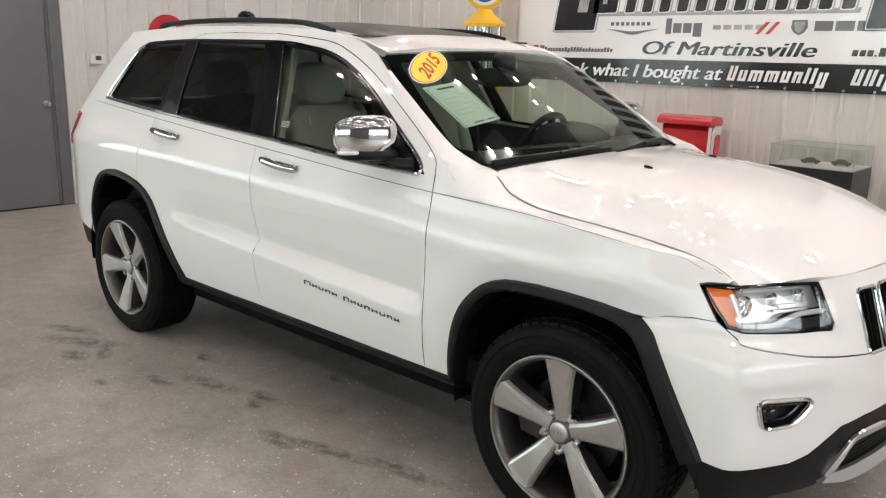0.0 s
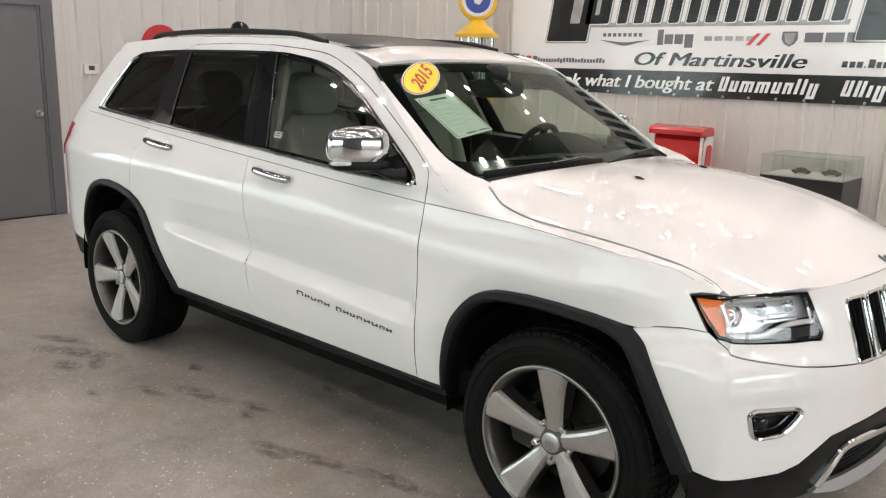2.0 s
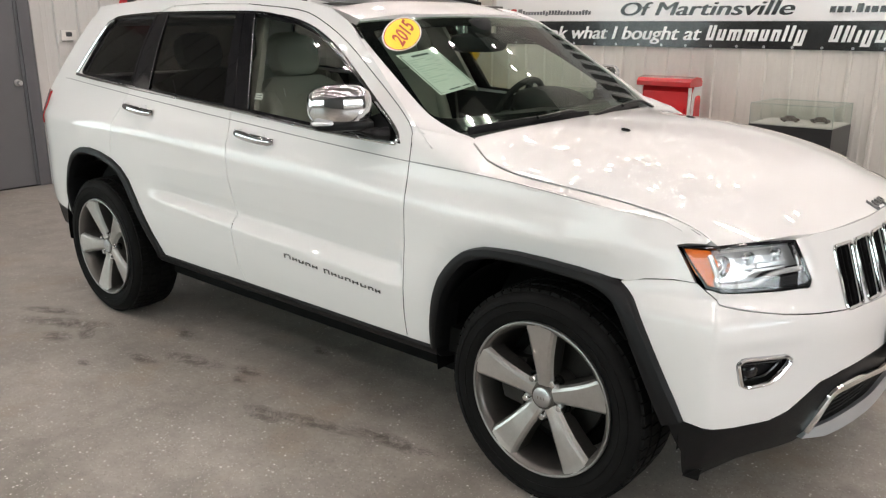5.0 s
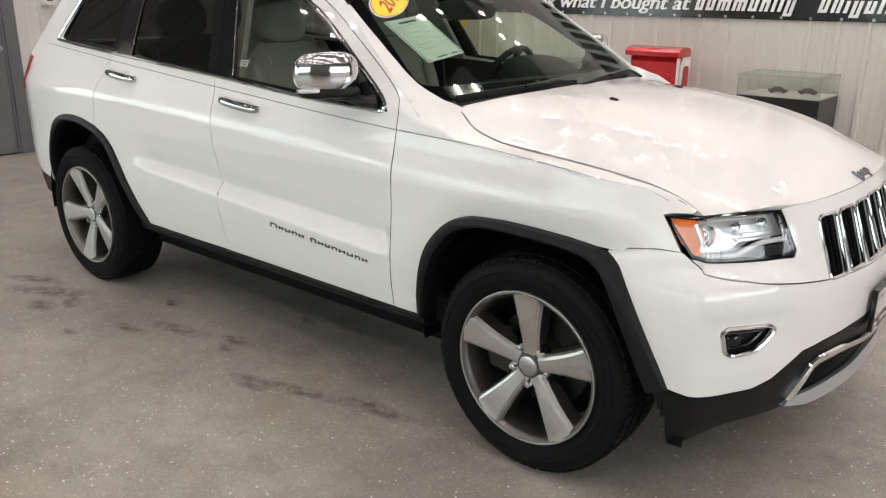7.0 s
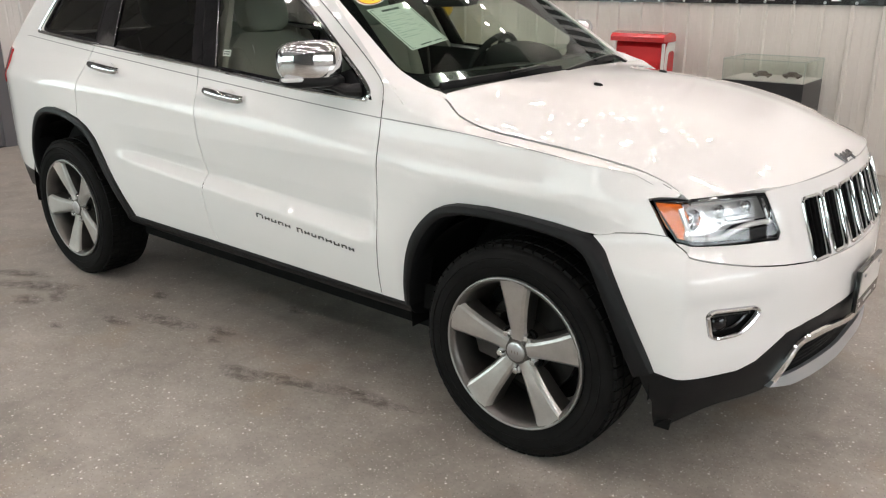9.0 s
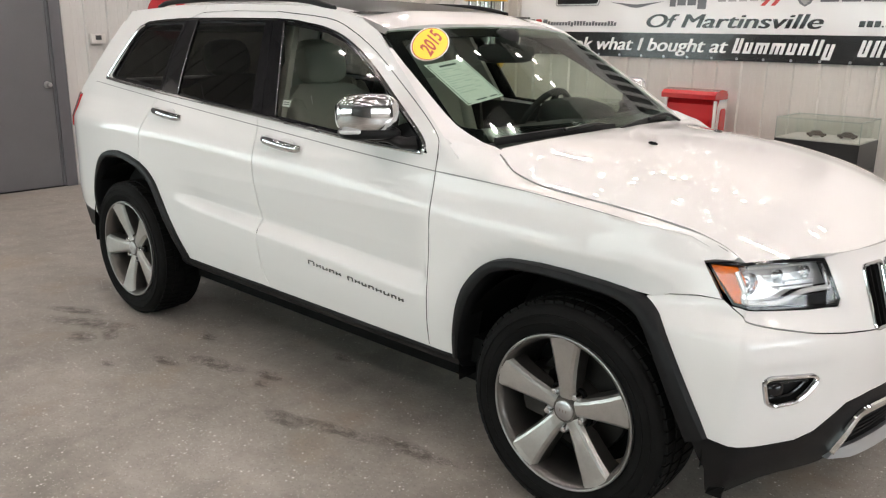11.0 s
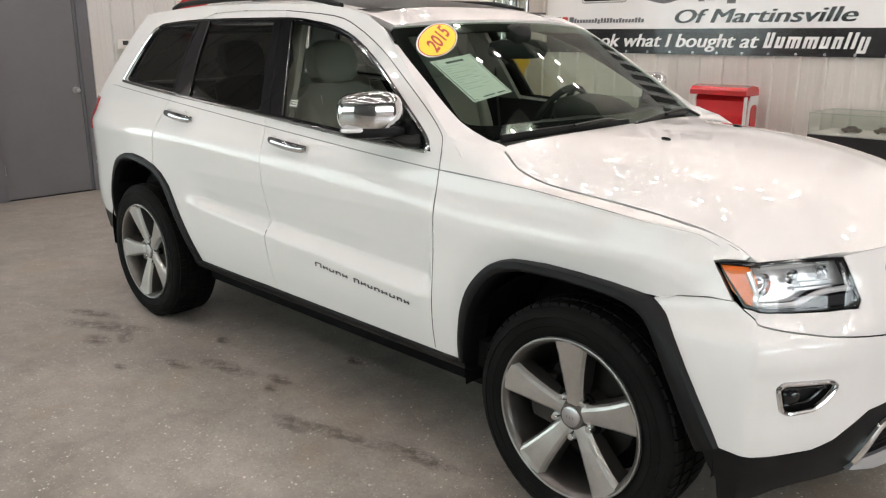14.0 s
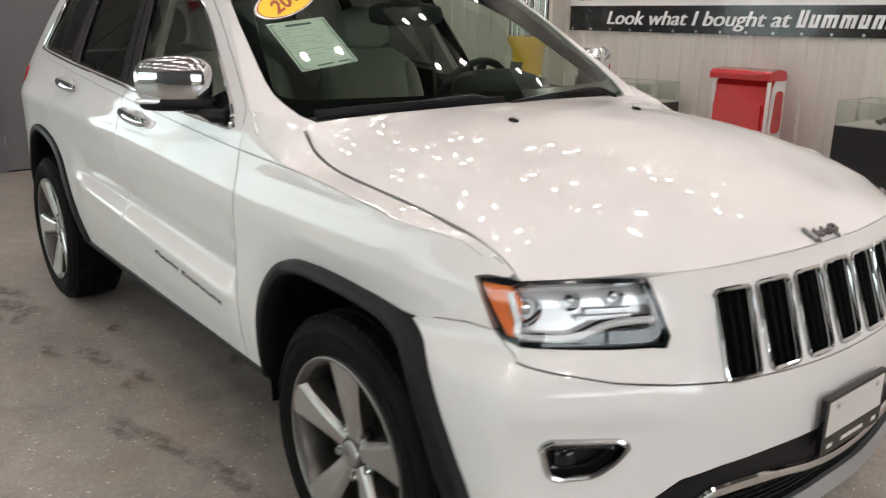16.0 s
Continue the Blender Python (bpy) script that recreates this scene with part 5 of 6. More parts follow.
# headlamps
for s in (1, -1):
    fl = (lambda pts: pts) if s > 0 else flip_q
    deep_by = lambda d: (lambda q, z: tuple(Vector(nose(q, z)) - Vector((d, 0, 0)) * mix(1, .1, (abs(q) - .93) / .09) - Vector((0, math.copysign(d * .45, q), 0)) - Vector((0, 0, .35 * d * mix(0, 1, (z - .93) / .04)))))
    hl = panel("headlamp", car, fl(HEAD), deep_by(.045), DARK, .03, .02, gap=.002, label="clear headlamp with amber side marker")
    cover = panel("lens", hl, fl(HEAD), nose, LENS, .03, .004, gap=.004, lift=.0015)
    cover.visible_shadow = False
    panel("rim", hl, fl(HEAD), nose, GLOSS_BLACK, .03, .03, holes=[shrink(fl(HEAD), .009)], gap=.001, lift=.002)
    panel("indicator", hl, fl([(1.088, .955), (1.002, .958), (.966, .922), (.928, .860), (.998, .856), (1.04, .89)]), deep_by(.005), AMBER, .02, .02, gap=0, label="amber side marker")
    bowl = fl([(1.005, .958), (.70, .966), (.618, .964), (.594, .884), (.73, .875), (.79, .85), (.90, .853), (.95, .875)])
    panel("reflector", hl, bowl, deep_by(.034), REFLECTOR, .03, .02, gap=.002)
    strip = catmull(fl([(1.00, .945), (.972, .90), (.945, .868), (.90, .855), (.80, .853), (.745, .870), (.70, .880), (.614, .882)]), 5)
    part("light_strip", tube([Vector(deep_by(.008)(q, z)) for q, z in strip], .0085, 8), REFLECTOR, hl, "white running light strip", smooth=True)
    strip = catmull(fl([(.612, .885), (.620, .92), (.627, .955)]), 5)
    part("light_strip", tube([Vector(deep_by(.010)(q, z)) for q, z in strip], .009, 8), CHROME, hl, smooth=True)
    panel("lower_garnish", hl, fl([(.88, .844), (.80, .848), (.745, .857), (.70, .865), (.608, .868), (.604, .840), (.70, .838)]), deep_by(.008), BLACK_TRIM, .02, .01, gap=0)
    for q0, z0, r in ((.905, .908, .030), (.80, .925, .018), (.70, .930, .018)):
        p = Vector(deep_by(.026)(s * q0, z0))
        m = pose(p.x, p.y, p.z, 0, 90, s * 30)
        part("lamp_bowl", lathe([(r * 1.15, .012), (r, .004), (r * .7, -.012), (0, -.02)], 22, m=m), CHROME, hl, smooth=True)
        part("lamp_core", lathe([(0, .010), (r * .4, .006), (r * .55, -.002), (r * .5, -.012)], 18, m=m), CHROME, hl, smooth=True)
    for z0, z1, q0, q1 in ((.897, .907, .66, .77), (.885, .893, .66, .79)):
        panel("lamp_fin", hl, fl([(q0, z0), (q1, z0), (q1, z1), (q0, z1)]), deep_by(.018), SATIN, .03, .01, gap=0)

# lower black bumper, chrome trim and plate
LOW_EDGE = [(1.03, .34), (1.028, .240), (1.012, .218), (.965, .213), (.935, .240), (.897, .268), (.82, .305), (.757, .318), (.66, .322), (.60, .328), (.56, .345), (.45, .335), (.30, .325), (0, .322)]
low_o = WHITE_LOW[::-1] + [(1.075, .452), (1.06, .40)] + LOW_EDGE
INTAKE = [(.575, .365), (.512, .474), (.433, .494), (.282, .487), (.14, .467), (0, .455)]
INTAKE_LOW = [(.555, .368), (.40, .372), (.25, .37), (0, .37)]
intake = INTAKE + flip_q(INTAKE)[1:] + [(-q, z) for q, z in INTAKE_LOW] + INTAKE_LOW[::-1][1:]
low_all = low_o[:-1] + [LOW_EDGE[-1]] + flip_q(low_o)[1:-1]
v = panel("valance", car, low_all, nose, BLACK_TRIM, .04, .05, holes=[intake], label="black plastic lower bumper")
panel("intake_mesh", v, shrink(intake, -.01), lambda q, z: tuple(Vector(nose(q, z)) - Vector((.05, 0, 0))), DARK, .05, .01, gap=0)
part("chrome_trim", tube([Vector(nose(q, z)) + Vector((.006, 0, 0)) for q, z in catmull(INTAKE + flip_q(INTAKE)[1:], 5)], .010, 8, 1.3), CHROME, v, smooth=True)
panel("skid_lip", v, [(.60, .350), (.555, .372), (.40, .375), (.20, .373), (0, .373), (-.20, .373), (-.40, .375), (-.555, .372), (-.60, .350), (-.5, .334), (-.3, .328), (0, .326), (.3, .328), (.5, .334)], lambda q, z: tuple(Vector(nose(q, z)) + Vector((.5 * (.372 - z), 0, 0))), LIP_SILVER, .02, .02, gap=0, lift=.010, label="silver skid lip")
for k in range(5):
    z = .385 + .018 * k
    part("intake_slat", tube([Vector(nose(q, z)) - Vector((.02, 0, 0)) for q in np.linspace(-.50 + .012 * k, .50 - .012 * k, 21)], .0035, 6), BLACK_TRIM, v)
plate = thing("plate_holder", "black dealer plate frame with a blank white insert", "plate holder")
PX = nose(0, .56)[0] + .012
part("frame", boxes((PX, PX + .014, -.152, .152, .496, .644)), GLOSS_BLACK, plate, bevel=.005)
part("insert", boxes((PX + .0142, PX + .016, -.138, .138, .546, .634)), CREAM, plate, "blank white card")
for y0, y1 in ((-.125, -.10), (-.055, .055), (.105, .125)):
    part("bar", boxes((PX + .0142, PX + .0155, y0, y1, .511, .521)), CREAM, plate)
for y in (-.10, .10):
    part("screw", lathe([(0, .006), (.006, .004), (.007, 0), (0, 0)], 10, m=pose(PX + .016, y, .618, 0, 90, 0)), SATIN, plate)

# windshield, roof, tailgate
def glass_skin(y, z):
    return (windshield(y, z), y, z)


edge_w = lambda z: cabin(-.8, z) - .020
top_z = lambda y: 1.612 - .022 * (y / .62) ** 2
WS = [(-edge_w(z), z) for z in (1.205, 1.30, 1.40, 1.50, 1.575)] + [(y, top_z(y)) for y in np.linspace(-.64, .64, 15)] + [(edge_w(z), z) for z in (1.575, 1.50, 1.40, 1.30, 1.205)] + [(y, 1.198 + .012 * (1 - (y / .8) ** 2)) for y in np.linspace(.74, -.74, 13)]
ws = panel("windshield", car, WS, glass_skin, SCREEN_GLASS, .06, .005, gap=.002, lift=.001)
inner_ws = [(-edge_w(z) + .060, z) for z in (1.255, 1.32, 1.40, 1.50, 1.56)] + [(y, top_z(y) - .035) for y in np.linspace(-.56, .56, 13)] + [(edge_w(z) - .060, z) for z in (1.56, 1.50, 1.40, 1.32, 1.255)] + [(y, 1.245) for y in np.linspace(.70, -.70, 9)]
panel("windshield_border", ws, WS, glass_skin, GLOSS_BLACK, .05, .006, holes=[rounded(inner_ws, .03)], gap=.003, lift=-.004)
for s in (-1, 1):
    corner = [(s * (edge_w(z) + .019), z) for z in (1.160, 1.23, 1.30, 1.36, 1.42, 1.47, 1.52)] + [(s * y, z) for y, z in ((.704, 1.52), (.724, 1.46), (.737, 1.412), (.758, 1.335), (.768, 1.29), (.770, 1.255), (.760, 1.229), (.738, 1.198), (.712, 1.185), (.690, 1.160))]
    part("pillar_base", pillow(.075, .06, .05, pose(-.592, s * .838, 1.180), 3), PAINT, car, smooth=True)
    panel("cowl_corner", car, corner, glass_skin, PAINT, .03, .01, gap=0, lift=.003)
part("cowl", boxes((-.60, -.38, -.68, .68, 1.10, 1.165)), BLACK_TRIM, car, bevel=.01)
ROOF_O = [(windshield(y, top_z(y)) - .006, y) for y in np.linspace(-.625, .625, 15)] + [(x, cabin(x, 1.70) - .012 + .0) for x in (-1.3, -1.5, -1.8, -2.2, -2.6, -3.0, -3.32)] + [(-3.46, .5), (-3.52, 0), (-3.46, -.5)] + [(x, -cabin(x, 1.70) + .012) for x in (-3.32, -3.0, -2.6, -2.2, -1.8, -1.5, -1.3)]
SUN = rounded([(-1.30, -.55), (-1.30, .55), (-2.75, .52), (-2.75, -.52)], .06)
r = panel("roof", car, ROOF_O, lambda x, y: (x, y, roof(x, y)), PAINT, .05, .03, holes=[SUN])
panel("sunroof", r, shrink(SUN, .004), lambda x, y: (x, y, roof(x, y)), ROOF_GLASS, .08, .01, gap=0, lift=-.001, label="dark glass sunroof")
for s in (-1, 1):
    rail = catmull([(-3.0, s * .585, 1.694), (-2.90, s * .588, 1.716), (-2.6, s * .595, 1.728), (-2.2, s * .60, 1.732), (-1.8, s * .604, 1.722), (-1.62, s * .608, 1.706), (-1.48, s * .612, 1.678)], 5)
    part("roof_rail", tube(rail, .0135, 10, 1.0), BLACK_TRIM, r, "black roof rail", smooth=True)
part("antenna", pillow(.19, .055, .14, pose(-3.02, 0, roof(-3.02, 0) + .028, 0, 6, 0), 2.4), GLOSS_BLACK, r, "low black roof antenna", smooth=True)


def gate_skin(y, z):
    xs = float(np.interp(z, [.33, .54, .66, .85, 1.06, 1.22, 1.29, 1.46, 1.62, 1.69], [-3.60, -3.66, -3.70, -3.71, -3.69, -3.65, -3.60, -3.48, -3.37, -3.33]))
    return (xs - .10 * (1 - min(1, abs(y) / .85) ** 2.2), y, z)


gw = lambda z: upper(gate_skin(.8, z)[0] if z < 1.3 else -3.4, max(z, .42)) - .024
GO = [(gw(z), z) for z in (.36, .54, .7, .85, 1.0, 1.15, 1.29, 1.46, 1.62)] + [(-gw(z), z) for z in (1.62, 1.46, 1.29, 1.15, 1.0, .85, .7, .54, .36)]
tg = panel("tailgate", car, GO, gate_skin, PAINT, .08, .03, holes=[rounded([(-.62, 1.27), (.62, 1.27), (.54, 1.58), (-.54, 1.58)], .05)])
panel("rear_window", tg, rounded([(-.615, 1.275), (.615, 1.275), (.535, 1.575), (-.535, 1.575)], .05), gate_skin, PRIVACY, .12, .005, gap=0, lift=-.003)

# wipers
for y0, y1 in ((-.70, -.04), (-.02, .56)):
    pts = []
    for k in range(9):
        y = y0 + (y1 - y0) * k / 8
        z = 1.204 + .008 * math.sin(math.pi * k / 8) + .014 * k / 8
        pts.append(Vector((windshield(y, z) + .020, y, z)))
    w = part("wiper", tube(pts, .009, 6, 1.8), BLACK_TRIM, car, "black wiper blade", smooth=True)
    arm = [Vector((-.39, y1 - .02, 1.205)), Vector((-.41, y1 - .10, 1.236)), pts[5] + Vector((.02, 0, .016)), pts[4] + Vector((.012, 0, .010))]
    part("wiper_arm", tube(catmull(arm, 4), .010, 8, .7), BLACK_TRIM, w, smooth=True)

# underbody
part("underbody", boxes((-3.6, .55, -.50, .50, .24, .36), (-2.42, -.46, -.80, .80, .30, .40), (.35, .58, -.62, .62, .36, .60), (-3.64, -3.4, -.76, .76, .36, .60)), DARK, car, bevel=.02)
part("engine_bay", boxes((-.55, .40, -.55, .55, .45, .95)), DARK, car)


# wheels
def wheel(cx, sgn, hand, start):
    """Five-spoke alloy wheel with tyre, disc and caliper; y points out of the car."""
    w = new("wheel")
    w.empty_display_size = .1
    w.parent = car
    w.matrix_basis = Matrix.Translation((cx, sgn * .81, .378)) @ Matrix.Diagonal((1, sgn, 1, 1))
    tread = [(.268, .115), (.290, .128), (.320, .134), (.348, .130), (.363, .118), (.369, .100), (.372, .06), (.373, 0), (.372, -.06), (.369, -.10), (.363, -.118), (.345, -.130), (.30, -.130), (.268, -.115)]
    part("tyre", lathe(tread, 72, "y"), RUBBER, w, smooth=True)
    bm = bmesh.new()
    for k in range(60):
        a = 2 * math.pi * k / 60
        for row, (y0, y1, sh) in enumerate(((.066, .106, 0), (.008, .058, .4), (-.058, -.008, .1), (-.106, -.066, .5))):
            m = Matrix.Rotation(a + sh * .05, 4, "Y")
            box(bm, .366 if row in (0, 3) else .376, .3775 if row in (0, 3) else .3815, y0, y1, -.0165, .0165, m)
    part("tread", bm, RUBBER, w)
    for rad in (.335, .305):
        part("sidewall_ring", lathe([(rad - .002, .1325 if rad > .32 else .1315), (rad, .136 if rad > .32 else .1335), (rad + .002, .1325 if rad > .32 else .1318)], 60, "y"), RUBBER, w, smooth=True)
    part("rim", lathe([(.262, .098), (.270, .118), (.268, .128), (.260, .129), (.252, .122), (.246, .105), (.240, .06), (.236, -.02), (.25, -.11), (.262, -.115)], 72, "y"), BARREL, w, "grey alloy rim barrel", smooth=True)
    part("rim_lip", lathe([(.2705, .1185), (.2695, .1296), (.266, .1308), (.2625, .1290), (.260, .122)], 72, "y"), LIP_ALLOY, w, "machined alloy rim lip", smooth=True)
    for k in range(5):
        a = math.radians(start + 72 * k)
        m = Matrix.Rotation(-a, 4, "Y")
        bm = bmesh.new()
        rows = []
        for t, half, face, deep in ((.040, .025, .094, .03), (.075, .027, .098, .04), (.11, .031, .105, .06), (.16, .038, .113, .065), (.21, .047, .119, .07), (.240, .054, .1215, .08), (.2625, .060, .1255, .09)):
            rows.append([bm.verts.new(m @ Vector((t, y, z))) for y, z in ((face - deep, -half - .010), (face - .014, -half - .006), (face - .003, -half + .001), (face + .003, -half + .010), (face + .004, 0), (face + .003, half - .010), (face - .003, half - .001), (face - .014, half + .006), (face - deep, half + .010))])
        for p, q in zip(rows, rows[1:]):
            for i in range(8):
                bm.faces.new((p[i], p[i + 1], q[i + 1], q[i]))
        sp = part("spoke", bm, SPOKE, w, "machined alloy spoke")
        sp.data.materials.append(BARREL)
        for poly in sp.data.polygons:
            n_loc = poly.index % 8
            if n_loc in (0, 7):
                poly.material_index = 1
        nut = math.radians(start + 36 + 72 * k)
        # dark disc on the hub: shade of a nut recess, put in as colour
        part("lug_shade", lathe([(0, .0005), (.0235, .0005), (.0245, -.012), (0, -.012)], 16, "y", Matrix.Rotation(-nut, 4, "Y") @ Matrix.Translation((.070, .0765, 0))), DARK, w)
        part("lug_nut", lathe([(0, .030), (.010, .028), (.015, .019), (.0165, 0), (0, 0)], 12, "y", Matrix.Rotation(-nut, 4, "Y") @ Matrix.Translation((.070, .076, 0))), CHROME, w, smooth=True)
    part("hub", lathe([(0, .100), (.042, .100), (.050, .090), (.056, .074), (.086, .066), (.092, .04), (.088, .0), (0, 0)], 40, "y"), BARREL, w, smooth=True)
    part("hub_cap", lathe([(0, .108), (.026, .107), (.034, .104), (.037, .096), (0, .09)], 32, "y"), SATIN, w, "silver hub cap", smooth=True)
    for dx in (-.012, 0, .012):
        part("cap_mark", boxes((dx - .0015, dx + .0015, .1065, .1080, -.005, .005)), STEEL, w)
    part("brake_disc", lathe([(.08, .0), (.175, .0), (.178, -.004), (.178, -.028), (.08, -.028)], 48, "y"), DISC_STEEL, w, smooth=True)
    part("caliper", prism([(-.20, -.08), (-.12, -.09), (-.11, .09), (-.20, .08), (-.225, 0)], -.05, .035, lambda u, v_, d_: (u * hand, d_, v_)), POCKET, w, bevel=.008)
    part("back_plate", lathe([(0, -.04), (.232, -.05), (.232, -.06), (0, -.06)], 40, "y"), DARK, w)
    return w


for cx, hand, start in ((0, 1, 91), (-2.915, 1, 113)):
    for sgn in (-1, 1):
        wheel(cx, sgn, hand, start)

# cabin
cab = car
part("cabin_floor", boxes((-3.5, -.5, -.78, .78, .40, .46)), CABIN_DARK, cab)
part("headliner", boxes((-3.2, -1.30, -.58, .58, 1.655, 1.665)), CABIN_MID, cab)
dash = [(-.45, 1.12), (-.60, 1.185), (-.75, 1.212), (-.92, 1.165), (-.96, 1.05), (-.90, .90), (-.88, .62), (-.50, .62)]
dsh = part("dashboard", prism(rounded(dash, .04), -.78, .78, lambda u, v_, d_: (u, d_, v_)), CABIN_DARK, cab, smooth=True)
part("instrument_hood", pillow(.28, .44, .14, pose(-.84, .37, 1.205, 0, 10, 0), 3), CABIN_DARK, dsh, smooth=True)
wheel_m = pose(-1.04, .37, 1.145, 0, -64, 0)
st = part("steering_wheel", lathe([(.185 + .016 * math.cos(a), .016 * math.sin(a)) for a in np.linspace(0, 2 * math.pi, 10)[:-1]], 40, m=wheel_m, closed=True), CABIN_DARK, cab, smooth=True)
part("wheel_boss", pillow(.17, .13, .05, wheel_m, 3), CABIN_DARK, st, smooth=True)
for a in (0, 180, 270):
    part("wheel_spoke", boxes((.06, .18, -.018, .018, -.008, .008), m=wheel_m @ pose(0, 0, 0, 0, 0, a + 90)), CABIN_DARK, st, bevel=.004)
part("rear_view_mirror", pillow(.045, .29, .085, pose(-1.0, 0, 1.495, 0, 8, -24), 4), CABIN_DARK, cab, smooth=True)
part("sensor_pod", pillow(.09, .11, .09, pose(-1.0, 0, 1.56), 3.5), CABIN_DARK, cab, smooth=True)
part("console", boxes((-1.9, -.9, -.14, .14, .46, .86)), CABIN_DARK, cab, bevel=.03)


def seat(x, y, wide, name="seat"):
    s_ob = part(name, pillow(.56, wide, .20, pose(x, y, .80, 0, -8, 0), 5), LEATHER, cab, "stone grey leather seat", smooth=True)
    part("backrest", pillow(.17, wide, .60, pose(x - .27, y, 1.04, 0, -17, 0), 4.5), LEATHER, s_ob, smooth=True)
    for k in (-1, 1):
        part("bolster", pillow(.14, .10, .52, pose(x - .22, y + k * (wide / 2 - .05), 1.02, 0, -17, 0), 3), LEATHER, s_ob, smooth=True)
        part("seam", tube([(x - .14, y + k * (wide / 2 - .12), .86), (x - .185, y + k * (wide / 2 - .12), 1.02), (x - .265, y + k * (wide / 2 - .13), 1.28)], .0035, 6), CREAM, s_ob)
    n_rest = 1 if wide < .7 else 2
    for j in range(n_rest):
        yy = y if n_rest == 1 else y + (-.32, .32)[j]
        hr = part("headrest", pillow(.13, .27, .20, pose(x - .355, yy, 1.425, 0, -12, 0), 3.6), LEATHER, s_ob, smooth=True)
        for k in (-.06, .06):
            part("headrest_post", tube([(x - .335, yy + k, 1.29), (x - .35, yy + k, 1.37)], .007, 8), CHROME, hr)
    return s_ob


seat(-1.52, -.37, .54)
seat(-1.52, .37, .54)
seat(-2.42, 0, 1.36, "rear_seat")
for s in (-1, 1):
    part("door_card", prism([(-.66, 1.16), (-1.65, 1.20), (-2.6, 1.25), (-2.6, .5), (-.66, .5)], .795, .80, lambda u, v_, d_: (u, s * d_, v_)), CABIN_DARK, cab)
    part("pillar_cover", prism([(-1.63, 1.2), (-1.80, 1.2), (-1.90, 1.64), (-1.77, 1.64)], 0, .03, lambda u, v_, d_: (u, s * (upper(u, v_) - .06 - d_), v_)), CABIN_LIGHT, cab)
    part("seat_belt", tube([(-1.76, s * .70, 1.52), (-1.74, s * .72, 1.2), (-1.70, s * .73, .8)], .022, 6, .2), CABIN_MID, cab)
    part("cargo_side", prism([(-2.65, 1.26), (-3.3, 1.29), (-3.6, 1.1), (-3.6, .5), (-2.65, .5)], .70, .72, lambda u, v_, d_: (u, s * d_, v_)), CABIN_DARK, cab)

# stickers on the inside of the windshield, each a thing of its own
def on_glass(y0, z0, turn, lift):
    """Flat coordinates on the windshield round (y0, z0)."""
    c_, s_ = math.cos(turn), math.sin(turn)

    def at(u, v_, d_):
        y, z = y0 + u * c_ - v_ * s_, z0 + (u * s_ + v_ * c_) * .5
        return (windshield(y, z) + lift + d_, y, z)
    return at


year = thing("year_sticker", "oval yellow windshield sticker with a red year number", "sticker")
P0 = (-.512, 1.540)
E_ = lambda k, f: [(f * .180 * math.cos(a), f * .066 * math.sin(a)) for a in np.linspace(0, 2 * math.pi, 40)[:-1]]
at_year = on_glass(*P0, .745, .006)
part("disc", prism(E_(0, 1), 0, .0006, at_year), CREAM, year)
part("disc", prism(E_(0, .94), .0008, .0012, at_year), STICKER_RED, year)
part("disc", prism(E_(0, .90), .0014, .0018, at_year), STICKER_YELLOW, year)
digits = letters("number", "2015", .125, STICKER_RED, year, Matrix.Identity(4), 0, .86, .003)
mid = Vector((sum(q.co.x for q in digits.data.vertices), sum(q.co.y for q in digits.data.vertices), 0)) / len(digits.data.vertices)
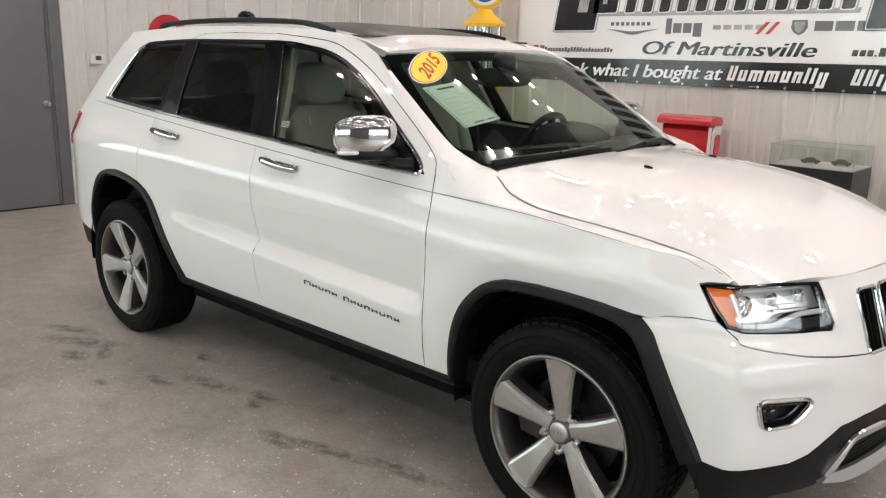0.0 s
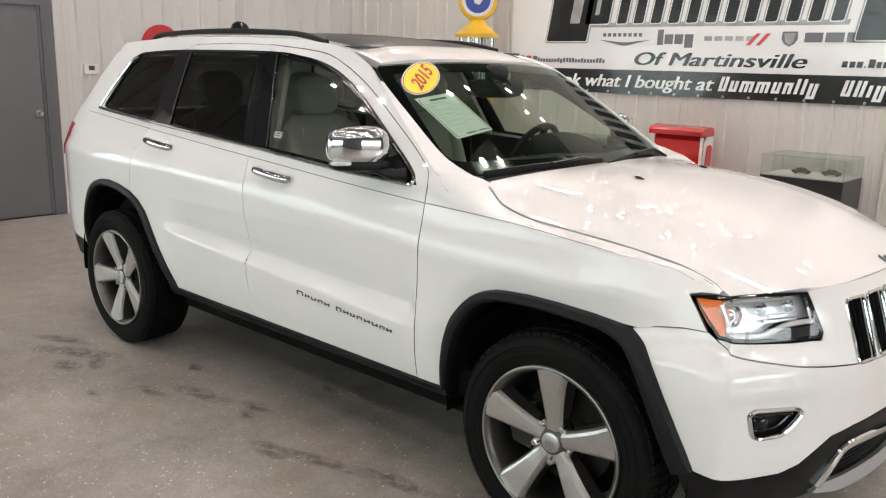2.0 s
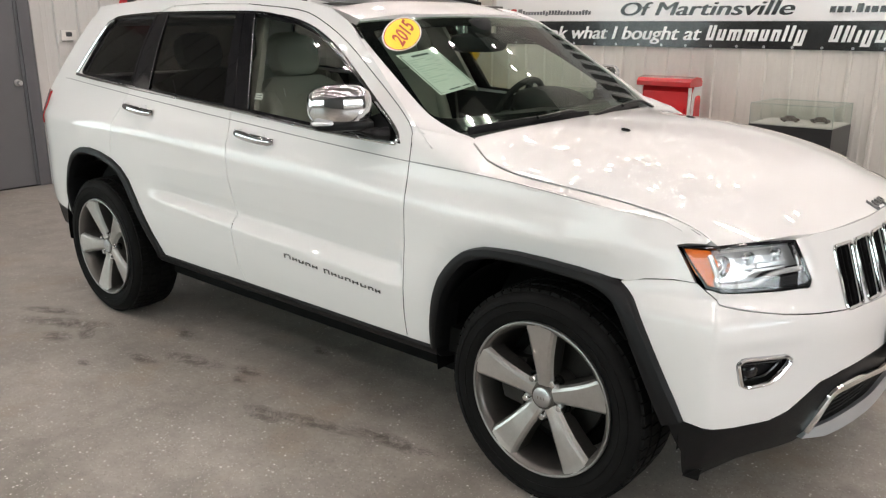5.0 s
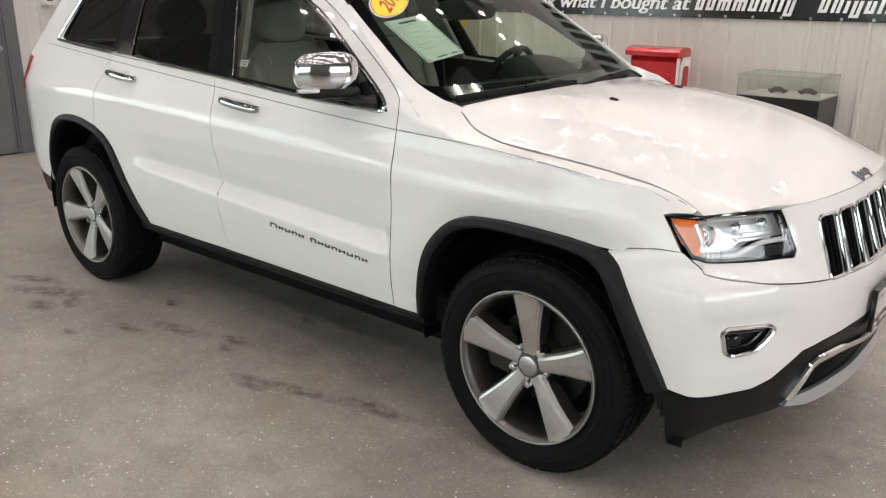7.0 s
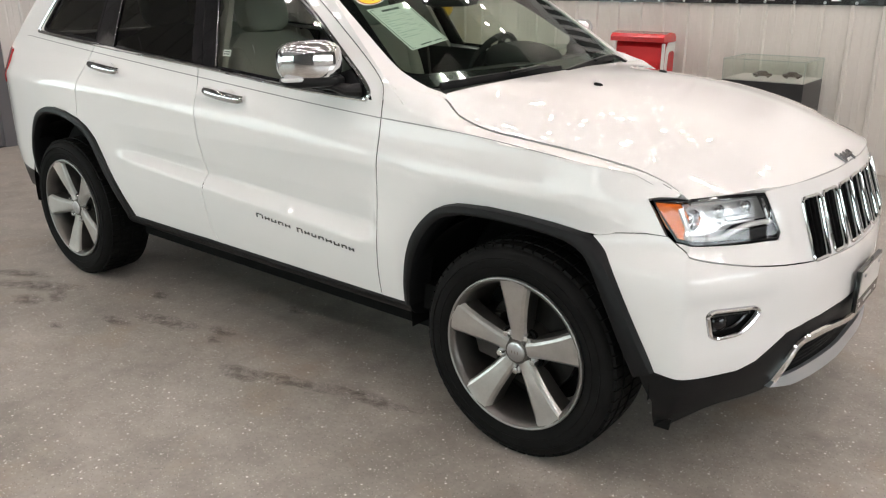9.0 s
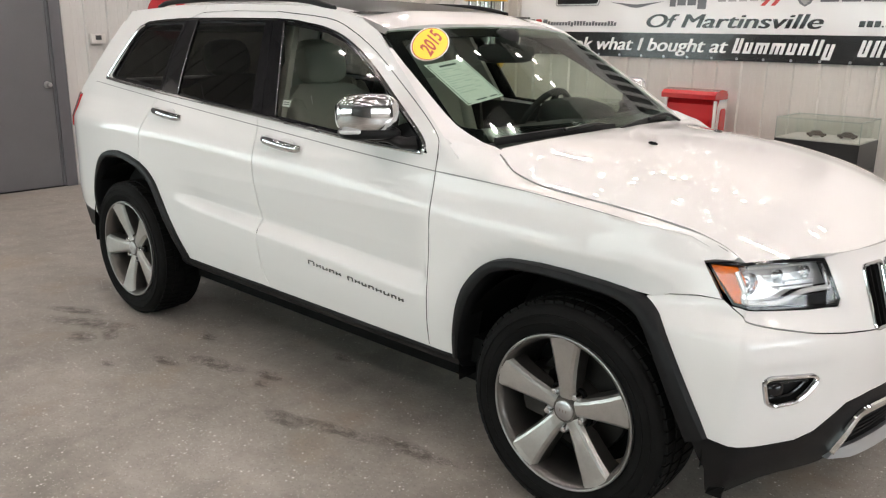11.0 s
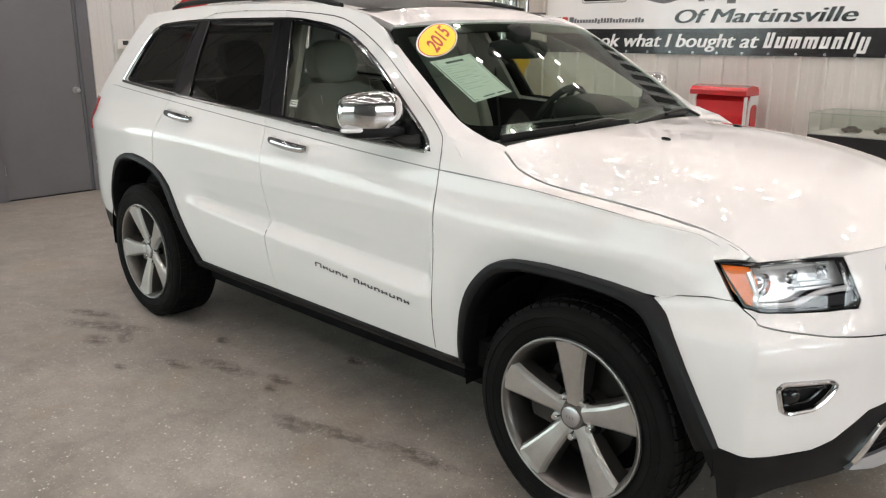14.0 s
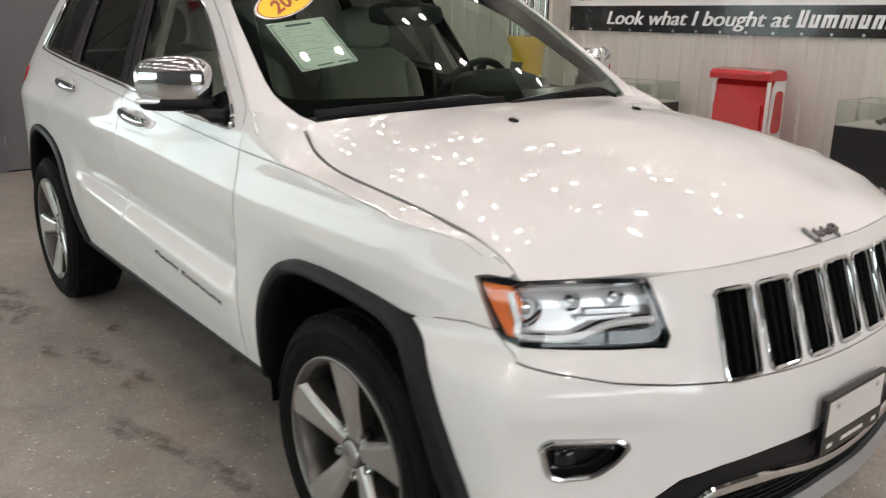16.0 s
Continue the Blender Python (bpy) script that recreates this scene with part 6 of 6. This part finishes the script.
for q in digits.data.vertices:
    u, v_ = q.co.x - mid.x, q.co.y - mid.y
    q.co = Vector(at_year(u * 1.05 + v_ * .50, v_ * .60, .0022 + q.co.z * .2))
sheet = thing("buyers_guide", "pale green printed window sheet behind the windshield", "paper sheet")
A_ = [(-.637, 1.317), (-.431, 1.346), (-.430, 1.484), (-.641, 1.458)]


def on_sheet(u, v_, d_):
    a, b2, c2, d2 = (np.array(p) for p in A_)
    y, z = (a * (1 - u) + b2 * u) * (1 - v_) + (d2 * (1 - u) + c2 * u) * v_
    return (windshield(y, z) - .008 + d_, float(y), float(z))


grid = bmesh.new()
gv = [[[grid.verts.new(on_sheet(i / 6, j / 6, d_)) for j in range(7)] for i in range(7)] for d_ in (0, .0008)]
for side_i in (0, 1):
    for i in range(6):
        for j in range(6):
            grid.faces.new((gv[side_i][i][j], gv[side_i][i + 1][j], gv[side_i][i + 1][j + 1], gv[side_i][i][j + 1]))
part("page", grid, PAPER_GREEN, sheet)
for u0, u1, v0, v1 in ((.035, .965, .03, .040), (.035, .965, .955, .965), (.035, .05, .04, .955), (.95, .965, .04, .955), (.28, .72, .885, .93), (.30, .88, .05, .075)):
    part("print_border", prism([(u0, v0), (u1, v0), (u1, v1), (u0, v1)], .0012, .0016, on_sheet), PAPER_DARK, sheet)
rows_ = [(.82 - .055 * k, .10, .55 + .35 * ((k * 7) % 5) / 5, .014) for k in range(11)]
for v0, u0, u1, hgt in rows_:
    part("print_bar", prism([(u0, v0), (u1, v0), (u1, v0 + hgt), (u0, v0 + hgt)], .0012, .0016, on_sheet), PAPER_INK, sheet)

# small service label inside the front door glass
tab = thing("window_label", "small white printed label inside the front door glass", "label")
on_pane = lambda u, v_, d_: (-1.585 + u, -(upper(-1.585 + u, 1.262 + v_) - .012 + d_), 1.262 + v_)
part("card", prism([(0, 0), (.052, 0), (.052, .026), (0, .026)], 0, .001, on_pane), CREAM, tab)
for k in range(2):
    part("print_bar", prism([(.006, .007 + .009 * k), (.044, .007 + .009 * k), (.044, .011 + .009 * k), (.006, .011 + .009 * k)], .0012, .0016, on_pane), GREY_PRINT, tab)
